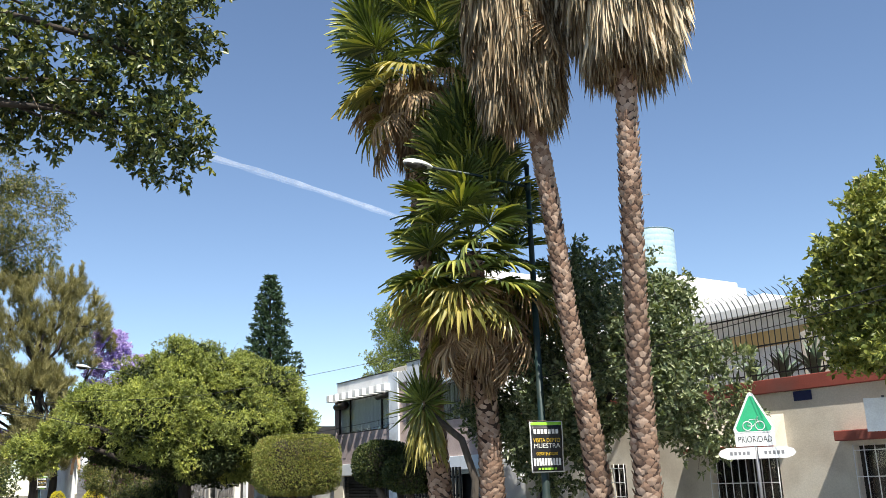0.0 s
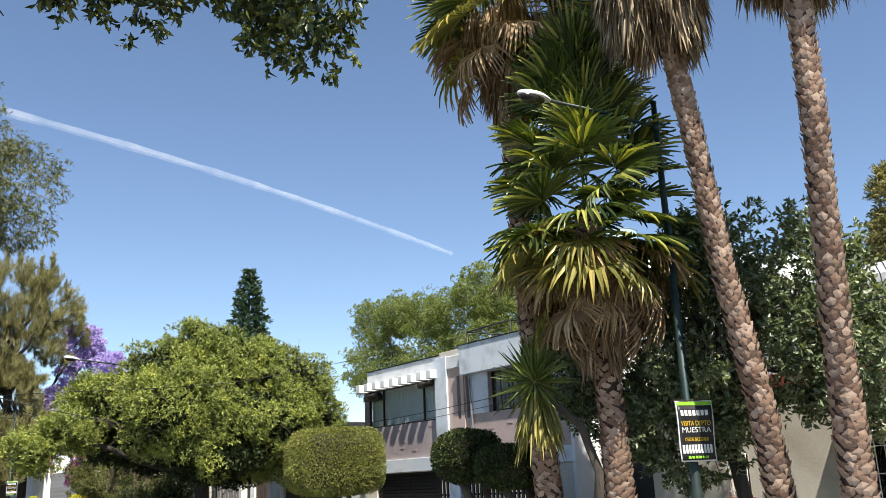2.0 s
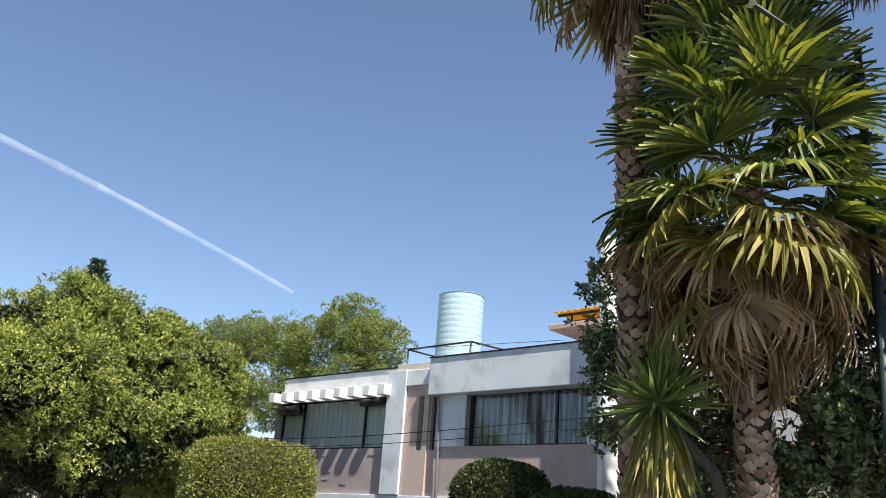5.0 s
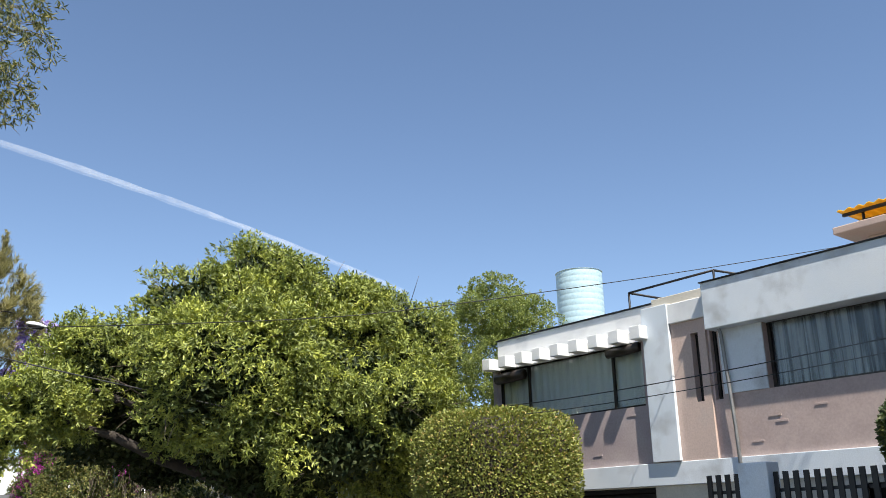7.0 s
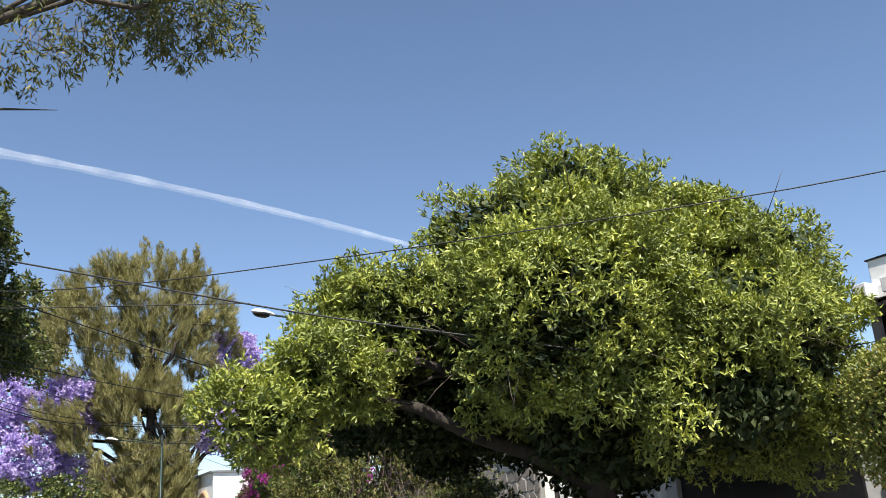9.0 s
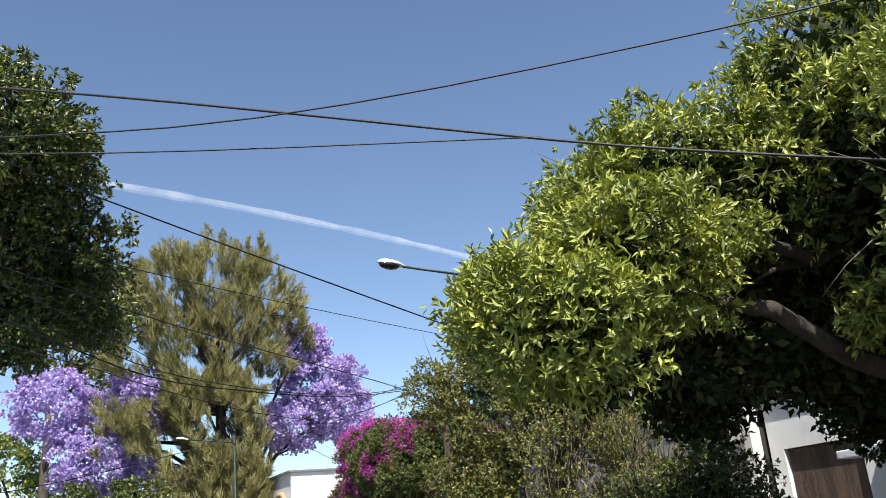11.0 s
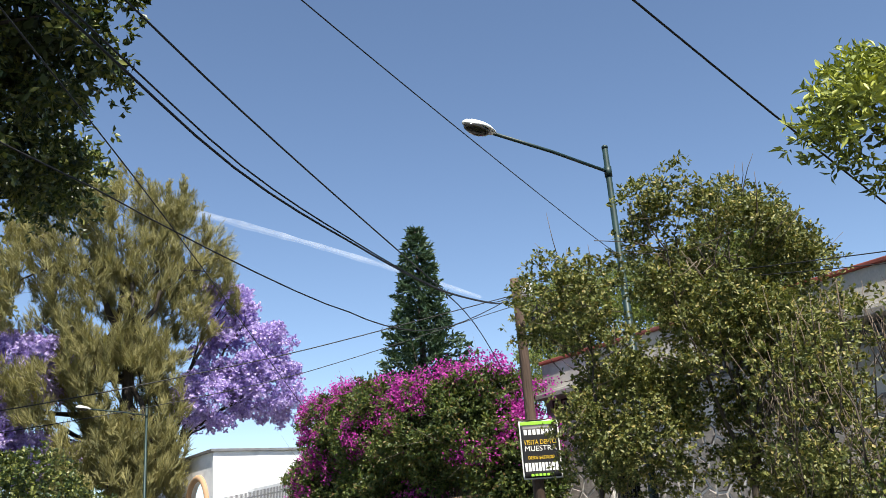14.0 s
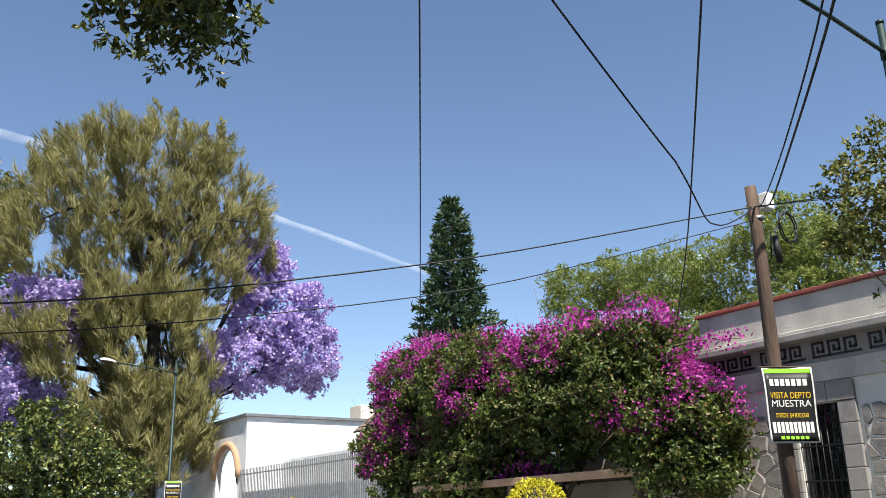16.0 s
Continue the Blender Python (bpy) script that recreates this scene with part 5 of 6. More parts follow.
# ---- far trees ----
def casuarina():
    rng = np.random.default_rng(61)
    t = thing("casuarina", 12.8, 84.6, 0, "tall olive-brown casuarina with feathery plumes", "tree")
    foot, way, size = [], [], []
    for i in range(4800):
        z = 3.0 + 17.2 * rng.uniform(0, 1)
        half = 2.8 if z < 12.5 else 5.7 if z < 17.5 else 5.7 - 1.0 * (z - 17.5)
        x = 12.2 + half * rng.uniform(-1.22, 1)
        if 7.5 < z < 10.5 and rng.uniform() < 0.4:
            x = 8.0 + rng.uniform(-2.8, 2.0)
        if math.sin(x * 1.9 + 0.7 * z) + math.sin(z * 1.3 + 1.1 * math.sin(x * 1.4)) < -0.8:
            continue
        foot.append((x, 84.5 + rng.uniform(-2.4, 2.6), z))
        way.append(((x - 12.2) * 0.09 + rng.normal() * 0.25, rng.normal() * 0.25, 0.9))
        size.append(rng.uniform(0.6, 1.15))
    for x, z in ((8.6, 19.6), (11.6, 21.2), (10.2, 20.0), (13.4, 20.4), (15.2, 21.0), (17.8, 16.4), (6.2, 17.6), (18.4, 14.6), (12.6, 21.0), (14.4, 20.6), (7.4, 18.6), (16.6, 18.6)):
        for k in range(14):
            foot.append((x + rng.normal() * 0.16, 84.3 + rng.normal() * 0.16, z + k * 0.13 - 0.6))
            way.append((rng.normal() * 0.2, rng.normal() * 0.2, 1.0))
            size.append(1.0 - 0.05 * k)
    foot, way, size = np.array(foot), unit(np.array(way)), np.array(size)
    limbs(t, (12.8, 84.6, 0), (12.3, 84.6, 16.0), 0.4, [tuple(foot[q]) for q in range(0, 1500, 70)], M["bark_dark"], rng)
    idx = np.repeat(np.arange(len(foot)), 38)
    P = foot[idx] + way[idx] * rng.uniform(-0.4, 0.35, (len(idx), 1)) * size[idx, None] + rng.normal(size=(len(idx), 3)) * 0.05
    D = way[idx] * 0.9 + rng.normal(size=(len(idx), 3)) * 0.36
    part("crown", leaf_array("crown", P, D, 0.55 * size[idx], 0.019, M["leaf_casuarina"], rng, 0.03), t, kind="stuff")


casuarina()
tree("jacaranda", (14.5, 87.0, 0), (14.5, 87.0, 6.0), 0.4,
     [(19.6, 86.0, 12.2, 2.5, 2.5, 3.0), (20.6, 86.0, 9.8, 2.2, 2.2, 1.9), (17.2, 86.0, 9.4, 2.0, 2.0, 1.8), (18.4, 86.5, 14.8, 1.5, 1.5, 1.6), (8.2, 86.5, 10.8, 2.8, 2.5, 1.9), (5.4, 86.5, 7.6, 2.6, 2.5, 2.0), (3.0, 87, 11.0, 2.4, 2.4, 2.0), (8.6, 86.5, 6.0, 2.2, 2.0, 1.3)],
     4800, 24, M["jacaranda"], M["bark_dark"], 62, "jacaranda in full violet bloom behind the casuarina", leaf=(0.17, 0.075), spread=0.33, lumps=0.2, shell=(0.6, 1.0), bough=0.55, rosette=6)
tree("dark_tree", (6.5, 76.5, 0), (6.5, 76.5, 2.0), 0.2,
     [(6.6, 76.5, 3.6, 2.0, 2.0, 2.0), (4.4, 77, 3.2, 1.8, 2.0, 2.2), (8.8, 77.5, 2.4, 1.6, 1.6, 1.8)], 900, 22, M["leaf_dark"], M["bark_dark"], 63, "low dark green tree beneath the jacaranda", leaf=(0.18, 0.05), spread=0.3, bough=0.6, core=2500)
tree("far_tree", (1.0, 100, 0), (1.0, 100, 5.0), 0.3,
     [(0.6, 100, 8.0, 2.6, 2.5, 3.4), (-2.5, 100, 9.0, 2.4, 2.5, 3.6), (3.0, 101, 6.0, 2.2, 2.0, 2.6), (-6.5, 102, 9.0, 3.2, 2.5, 4.5)], 1100, 22, M["leaf_light"], M["bark_dark"], 64, "far rounded green tree down the street", leaf=(0.28, 0.08), spread=0.4, bough=0.8)
tree("far_tree", (3.0, 96, 0), (3.0, 96, 12.0), 0.4,
     [(5.6, 96, 19.5, 2.6, 2.5, 2.6), (3.2, 96, 16.5, 3.0, 2.5, 2.6), (6.6, 96, 15.2, 2.0, 2.0, 2.4), (1.0, 96, 20.0, 3.0, 2.5, 3.2)], 1100, 20, M["leaf_euc"], M["bark_grey"], 65, "far tall yellowish tree behind the casuarina", leaf=(0.3, 0.07), spread=0.5, lumps=0.25, bough=0.8)


def background_tree(x, y, blobs, clumps, seed, mat, label):
    tree("garden_tree", (x, y, 0), (x, y, 6.5), 0.3, blobs, clumps, 22, mat, M["bark_grey"], seed, label, leaf=(0.19, 0.05), spread=0.5, lumps=0.25, bough=0.85, core=6000, gap=-0.9, group="garden trees behind the houses")


background_tree(60, 80, [(60, 81.2, 21.8, 3.6, 3.2, 3.2), (60, 77.3, 19.6, 3.2, 3.0, 2.9), (59, 79, 15.0, 4, 5, 4)], 3600, 71, M["leaf_light"], "tall light green tree far behind the pink house")
background_tree(60, 90, [(60, 87.5, 20.0, 3.4, 3.0, 3.4), (60, 93, 21.0, 3.4, 3.0, 3.1), (59, 90, 15.0, 4, 5, 4)], 3600, 72, M["leaf_light"], "tall light green tree with rounded top")
background_tree(60, 103, [(60, 99.5, 22.2, 3.0, 2.7, 3.1), (60, 106.0, 22.4, 2.7, 2.5, 3.4), (59, 103, 16.0, 4, 4.5, 4)], 3600, 73, M["leaf_light"], "tall light green tree in a far garden")


def araucaria():
    rng = np.random.default_rng(81)
    x, y, h = 37.6, 94.6, 25.3
    t = thing("araucaria", x, y, 0, "tall dark green tiered conifer", "conifer")
    part("trunk", tubes_mesh("trunk", [([(x, y, 0), (x, y, h * 0.5), (x, y, h)], [0.5, 0.3, 0.04])], M["bark_dark"], 10), t)
    P, D = [], []
    z = 9.0
    while z < h - 0.2:
        r = 4.3 * ((h - z) / (h - 9.0)) ** 0.75 * rng.uniform(0.88, 1.1) + 0.15
        nb = int(rng.integers(6, 9))
        for b in range(nb):
            a = 2 * math.pi * (b + rng.uniform(-0.2, 0.2)) / nb + z
            rb = r * rng.uniform(0.8, 1.12)
            n = int(26 * rb) + 10
            s = rng.uniform(0.08, 1, n) ** 0.8
            lift = 0.12 * rb * s ** 2 - 0.15 * rb * s
            px = x + np.cos(a) * rb * s + rng.normal(size=n) * 0.13 * (1 - 0.5 * s)
            py = y + np.sin(a) * rb * s + rng.normal(size=n) * 0.13 * (1 - 0.5 * s)
            P.append(np.stack([px, py, z + lift + rng.normal(size=n) * 0.05], 1))
            d = np.array([math.cos(a), math.sin(a), 0.35]) * 0.7 + rng.normal(size=(n, 3)) * 0.5
            D.append(d)
        z += 0.62 * rng.uniform(0.8, 1.15)
    part("foliage", leaf_array("foliage", np.concatenate(P), np.concatenate(D), 0.55, 0.085, M["leaf_araucaria"], rng, 0.08), t, kind="stuff")


araucaria()
# ---- white house beyond ----
def white_house():
    h = thing("house", 18, 83, 0, "plain white house with beige arch and dark roof edging", "house")
    part("wall", boxes("wall", [(15.75, 26, 79.8, 80.0, 0, 5.8)], M["white_paint"]), h)
    # street wall with an arch cut through
    bm = bmesh.new()
    y0, y1, zt = 79.8, 92.0, 5.8
    ay, ar, az = 82.0, 1.35, 3.2
    prof = [(ay - ar, 0.0)] + [(ay - ar * math.cos(k * math.pi / 14), az + ar * math.sin(k * math.pi / 14)) for k in range(15)] + [(ay + ar, 0.0)]
    front = [bm.verts.new((15.5, y, z)) for y, z in [(y0, 0)] + prof + [(y1, 0), (y1, zt), (y0, zt)]]
    f = bm.faces.new(front)
    g = bmesh.ops.extrude_face_region(bm, geom=[f])
    bmesh.ops.translate(bm, vec=(0.25, 0, 0), verts=[v for v in g["geom"] if isinstance(v, bmesh.types.BMVert)])
    bmesh.ops.recalc_face_normals(bm, faces=bm.faces[:])
    me = bpy.data.meshes.new("wall")
    bm.to_mesh(me)
    bm.free()
    me.materials.append(M["white_paint"])
    part("wall", me, h)
    part("arch_surround", tubes_mesh("arch_surround", [([(15.47, y, z) for y, z in [(ay - (ar + 0.16) * math.cos(k * math.pi / 14), az + (ar + 0.16) * math.sin(k * math.pi / 14)) for k in range(15)]], 0.17)], M["tan_wall"], 8), h, "beige arch surround")
    part("porch_wall", boxes("porch_wall", [(16.9, 17.0, 80.0, 84.0, 0, 5.2)], M["tan_wall"]), h, "shaded tan porch wall")
    part("lantern", lathe("lantern", [(0.05, 0.5), (0.12, 0.42), (0.16, 0.4), (0.13, 0.0), (0.05, -0.08)][::-1], M["dark_metal"], 8, (16.1, 82.0, 3.0)), h, "black hanging lantern")
    part("coping", boxes("coping", [(15.35, 26.1, 79.65, 80.05, 5.803, 5.93), (15.35, 15.8, 80.054, 92, 5.803, 5.93)], M["pole_grey"], 0.01), h, "grey roof edging")
    part("roof", boxes("roof", [(15.8, 26, 80.06, 92, 5.6, 5.7)], M["concrete"]), h)
    part("upper_block", boxes("upper_block", [(14.6, 17.6, 93, 97, 0, 7.2)], M["white_paint"], 0.01), h, "white upper block")
    part("chimney", boxes("chimney", [(21.6, 22.9, 80.3, 81.4, 5.7, 6.7)], M["cream_wall"], 0.03), h, "cream roof chimney")


M["tan_wall"] = surface("tan_wall", (0.42, 0.26, 0.15), (0.50, 0.33, 0.20), 1, 0.85, bump=0.2)
white_house()


def bar_fence():
    f = thing("fence", 15.2, 72, 0.13, "white wall topped by a row of thin grey spikes", "fence")
    part("wall", boxes("wall", [(15.3, 15.5, 66, 79.6, 0.1, 2.5)], M["white_paint"], 0.01), f)
    part("back_wall", boxes("back_wall", [(17.2, 17.4, 66, 79.6, 0.1, 3.9)], M["white_paint"], 0.01), f, "white wall behind the bars")
    bar = boxes("bar", [(15.19, 15.22, -0.016, 0.016, 0.9, 3.45)], M["pole_grey"])
    for i in range(88):
        part("bar", bar, f, at=Matrix.Translation(Vector((0, 66.1 + i * 0.155, 0)) - f.matrix_basis.translation))
    part("rail", boxes("rail", [(15.223, 15.26, 66, 79.6, z, z + 0.05) for z in (1.2, 3.2)], M["pole_grey"]), f)


bar_fence()


def tiled_roof():
    r = thing("garden_house", 16.5, 69, 0.1, "low garden house with a brown tiled roof behind the fence", "house")
    part("wall", boxes("wall", [(16.3, 19.0, 66.4, 71.0, 0.1, 4.3)], M["cream_wall"], 0.02), r, "cream rendered wall")
    tile = boxes("roof_tile", [(-0.02, 0.30, -0.125, 0.125, -0.012, 0.022)], M["roof_tile"], 0.006)
    slope = pose(16.15, 0, 4.32, 0, -38, 0)
    for k in range(8):
        for i in range(18):
            m_ = Matrix.Translation((0, 66.4 + i * 0.262 + 0.13 * (k % 2), 0)) @ slope @ Matrix.Translation((k * 0.25, 0, 0.02)) @ pose(0, 0, 0, 0, 6, 0)
            part("roof_tile", tile, r, at=Matrix.Translation(-r.matrix_basis.translation) @ m_)
    part("roof_deck", boxes("roof_deck", [(0, 2.3, 66.4, 71.2, -0.05, 0.0)], M["pole_wood"]), r, "timber roof deck", at=Matrix.Translation(-r.matrix_basis.translation) @ slope)


M["roof_tile"] = surface("roof_tile", (0.16, 0.11, 0.085), (0.24, 0.18, 0.14), 3, 0.9, bump=0.3, fine=25, stain=(0.12, 0.10, 0.09))
tiled_roof()


# ---- stone house ----
def cells(y0, y1, z0, z1, size, rng, gap):
    """Irregular stones: cells round jittered points, cut by half-planes and drawn in by a joint."""
    pts = []
    ny, nz = max(2, round((y1 - y0) / size)), max(2, round((z1 - z0) / size))
    for i in range(-1, ny + 1):
        for j in range(-1, nz + 1):
            pts.append((y0 + (i + 0.5 + 0.5 * (j % 2) + rng.uniform(-0.32, 0.32)) * (y1 - y0) / ny, z0 + (j + 0.5 + rng.uniform(-0.32, 0.32)) * (z1 - z0) / nz))
    out_ = []
    for a in pts:
        poly = [(y0, z0), (y1, z0), (y1, z1), (y0, z1)]
        for b in pts:
            if b is a:
                continue
            dx, dz = b[0] - a[0], b[1] - a[1]
            ln = math.hypot(dx, dz)
            if ln > size * 3:
                continue
            c = ((a[0] + b[0]) / 2 * dx + (a[1] + b[1]) / 2 * dz) / ln - gap / 2
            nx, nz_ = dx / ln, dz / ln
            res = []
            for k in range(len(poly)):
                p, q = poly[k], poly[(k + 1) % len(poly)]
                sp, sq = p[0] * nx + p[1] * nz_ - c, q[0] * nx + q[1] * nz_ - c
                if sp <= 0:
                    res.append(p)
                if (sp < 0) != (sq < 0):
                    t = sp / (sp - sq)
                    res.append((p[0] + (q[0] - p[0]) * t, p[1] + (q[1] - p[1]) * t))
            poly = res
            if len(poly) < 3:
                break
        if len(poly) >= 3:
            area = abs(sum(poly[k][0] * poly[(k + 1) % len(poly)][1] - poly[(k + 1) % len(poly)][0] * poly[k][1] for k in range(len(poly)))) / 2
            if area > 0.012:
                out_.append(poly)
    return out_


def stone_mesh(poly, x, proud):
    cy, cz = sum(p[0] for p in poly) / len(poly), sum(p[1] for p in poly) / len(poly)
    n = len(poly)
    V = [(x, y, z) for y, z in poly] + [(x - proud, cy + (y - cy) * 0.88, cz + (z - cz) * 0.88) for y, z in poly]
    F = [tuple(range(n, 2 * n))] + [(k, (k + 1) % n, n + (k + 1) % n, n + k) for k in range(n)]
    return mesh_from("stone", V, F, M["stone"])


def meander(bm, x, y, z, s):
    """One Greek key in relief, s metres high."""
    w = s * 0.17
    for a, b, c, d in ((0, 1.15, 0, 0), (0, 0, 0, 1), (0, 0.83, 1, 1), (0.83, 0.83, 0.33, 1), (0.4, 0.83, 0.33, 0.33), (0.4, 0.4, 0.33, 0.66)):
        box_bm(bm, x - 0.02, x, y - s * max(a, b) - w / 2, y - s * min(a, b) + w / 2, z + s * c - w / 2, z + s * d + w / 2)


def stone_house():
    h = thing("house", 17, 49, 0, "grey stone house with white parapet and Greek key frieze", "house")
    F = 15.6
    holes = [(51.3, 52.25, 0.13, 3.0), (46.2, 47.3, 0.9, 2.7)]
    part("wall", wall_with_holes("wall", F, F + 0.3, 43.5, 54.3, 0.1, 3.4, holes, M["mortar"]), h, "white mortar wall between stones")
    # Body behind the door and window, its indoor shade painted near-black.
    part("wall", boxes("wall", [(F + 0.3, 24, 43.5, 54.3, 0.1, 4.6)], M["unlit_inside"]), h)
    part("band", boxes("band", [(F - 0.06, F + 0.3, 43.5, 54.3, 3.403, 3.78)], M["weathered"], 0.01), h, "white painted band")
    part("frieze", boxes("frieze", [(F - 0.03, F + 0.3, 43.5, 54.3, 3.783, 4.22)], M["ashlar"], 0.0), h, "grey stone frieze")
    part("cornice", boxes("cornice", [(F - 0.32, F + 0.3, 43.4, 54.4, 4.223, 4.36)], M["ashlar"], 0.02), h, "grey stone cornice")
    part("cornice", boxes("cornice", [(F - 0.22, F + 0.3, 43.45, 54.35, 4.363, 4.44)], M["weathered"], 0.015), h)
    part("parapet", boxes("parapet", [(F - 0.05, F + 0.25, 43.5, 54.3, 4.443, 5.15)], M["weathered"], 0.01), h, "white weathered parapet")
    part("coping", boxes("coping", [(F - 0.12, F + 0.3, 43.45, 54.35, 5.153, 5.24)], M["red_trim"], 0.02), h, "brownish red tile coping")
    y = 54.0
    k = 0
    while y > 43.9:
        bm = bmesh.new()
        meander(bm, F - 0.032, y, 3.88, 0.26)
        me = bpy.data.meshes.new("frieze_key")
        bm.to_mesh(me)
        bm.free()
        me.materials.append(M["dark_metal"])
        part("frieze_key", me, h, "dark Greek key relief")
        k += 1
        y -= 0.34 if k % 3 else 0.5
    rng = random.Random(7)
    for a, b in ((52.65, 54.2), (48.0, 50.85), (43.7, 45.8)):
        for poly in cells(a, b, 0.15, 2.9, 0.36, rng, 0.045):
            part("stone", stone_mesh(poly, F, rng.uniform(0.025, 0.05)), h)
    # dressed stone round the door and window
    for (a, b, zt) in ((51.3, 52.25, 3.0), (46.2, 47.3, 2.7)):
        for i in range(7):
            z0 = 0.14 + i * (zt - 0.14) / 7
            z1 = 0.14 + (i + 1) * (zt - 0.14) / 7 - 0.012
            for ya, yb in ((a - 0.38, a - 0.005), (b + 0.005, b + 0.38)):
                part("jamb_block", boxes("jamb_block", [(F - 0.07, F + 0.1, ya, yb, z0, z1)], M["ashlar"], 0.012), h)
        for i in range(3):
            w = (b - a + 0.76) / 3
            part("lintel_block", boxes("lintel_block", [(F - 0.08, F + 0.1, a - 0.38 + i * w, a - 0.38 + (i + 1) * w - 0.012, zt + 0.004, zt + 0.36)], M["ashlar"], 0.012), h)
        part("window", boxes("window", [(F + 0.12, F + 0.15, a, b, 0.9, zt)], M["dark_glass"]), h, "dark window pane")
        for i in range(7):
            yy = a + (b - a) * (i + 0.5) / 7
            part("bar", tubes_mesh("bar", [([(F + 0.03, yy, 0.2), (F + 0.03, yy, zt - 0.02)], 0.012)], M["dark_metal"], 5), h)
        for z in (0.9, 1.55, 2.2):
            part("cross_bar", boxes("cross_bar", [(F + 0.02, F + 0.045, a, b, z, z + 0.03)], M["dark_metal"]), h)


m, nt, p, out = node_mat("dark_glass")
p.inputs["Base Color"].default_value = (0.01, 0.012, 0.014, 1)
p.inputs["Roughness"].default_value = 0.06
M["dark_glass"] = m
M["mortar"] = surface("mortar", (0.62, 0.60, 0.56), (0.70, 0.68, 0.64), 2, 0.9, bump=0.3, fine=40)
stone_house()


def garden_wall_house():
    h = thing("house", 17, 38, 0, "low white house with dark garage door behind the tree", "house")
    F = 16.0
    part("wall", wall_with_holes("wall", F, F + 0.25, 33.3, 43.4, 0.1, 3.5, [(41.0, 43.0, 0.13, 2.5), (36.0, 37.6, 0.9, 2.2)], M["white_paint"]), h)
    # Near-black body: the unlit interior is put into its colour.
    part("wall", boxes("wall", [(F + 0.3, 24, 33.3, 43.4, 0.1, 3.45)], M["unlit_inside"]), h)
    part("garage_door", boxes("garage_door", [(F + 0.1, F + 0.15, 41.02, 42.98, 0.13, 2.48)], M["pole_wood"], 0.01), h, "dark brown garage door")
    part("coping", boxes("coping", [(F - 0.08, F + 0.3, 33.3, 43.4, 3.503, 3.6)], M["pole_grey"], 0.01), h)
    window(h, F + 0.12, 36.0, 37.6, 0.9, 2.2, (36.8,), label="two-pane window")
    # Added dark panel stands in for near-black shade and foliage under the tree.
    part("gate", boxes("gate", [(14.9, 14.96, 33.0, 37.4, 0.2, 2.5)], M["dark_metal"], 0.01), h, "dark panel added for the black area under the tree")
    part("panel_post", boxes("panel_post", [(14.8, 15.1, 37.42, 37.75, 0.13, 2.7)], M["white_paint"], 0.02), h, "white post beside the dark panel")
    part("porch", boxes("porch", [(F - 1.2, F - 0.003, 38.6, 40.6, 2.05, 2.2)], M["shaded_white"], 0.02), h, "white porch slab")
    part("porch_wall", boxes("porch_wall", [(F - 1.2, F - 0.003, 38.6, 38.8, 0.13, 2.047)], M["shaded_white"], 0.01), h)


garden_wall_house()


def carport():
    c = thing("carport", 14.6, 57.5, 0.13, "brown timber carport beam under the bougainvillea", "carport")
    part("beam", boxes("beam", [(13.2, 13.35, 54.2, 62.5, 1.78, 1.95)], M["tan_wall"], 0.01), c)
    part("roof", boxes("roof", [(13.35, 16, 54.2, 62.5, 1.86, 1.95)], M["pole_wood"], 0.01), c)
    for yy in (54.3, 58.3, 62.3):
        part("post", boxes("post", [(13.2, 13.34, yy, yy + 0.14, 0.13, 1.777)], M["pole_wood"], 0.01), c)
    part("back_wall", boxes("back_wall", [(16.0, 16.2, 54.4, 66, 0.1, 2.6)], M["cream_wall"]), c)


carport()

# ---- writing ----
def text_mesh(words, size, mat, width=None):
    cu = bpy.data.curves.new("lettering", "FONT")
    cu.body = words
    cu.size = size
    cu.align_x = "CENTER"
    cu.extrude = 0.0015
    ob = bpy.data.objects.new("lettering", cu)
    scene.collection.objects.link(ob)
    me = bpy.data.meshes.new_from_object(ob.evaluated_get(bpy.context.evaluated_depsgraph_get()))
    bpy.data.objects.remove(ob)
    xs = [v.co.x for v in me.vertices]
    if width and xs:
        k = width / (max(xs) - min(xs))
        for v in me.vertices:
            v.co.x *= k
    me.materials.clear()
    me.materials.append(mat)
    return me


for nm, c in (("ink_black", (0.012, 0.012, 0.014)), ("ink_white", (0.78, 0.78, 0.76)), ("ink_yellow", (0.75, 0.50, 0.03)), ("ink_lime", (0.28, 0.62, 0.04)), ("sign_green", (0.02, 0.36, 0.16)), ("sign_white", (0.72, 0.74, 0.74))):
    M[nm] = surface(nm, tuple(v * 0.95 for v in c), tuple(min(1, v * 1.04) for v in c), 4, 0.5, bump=0.03, stain=tuple(v * 0.88 for v in c), stain_scale=3)


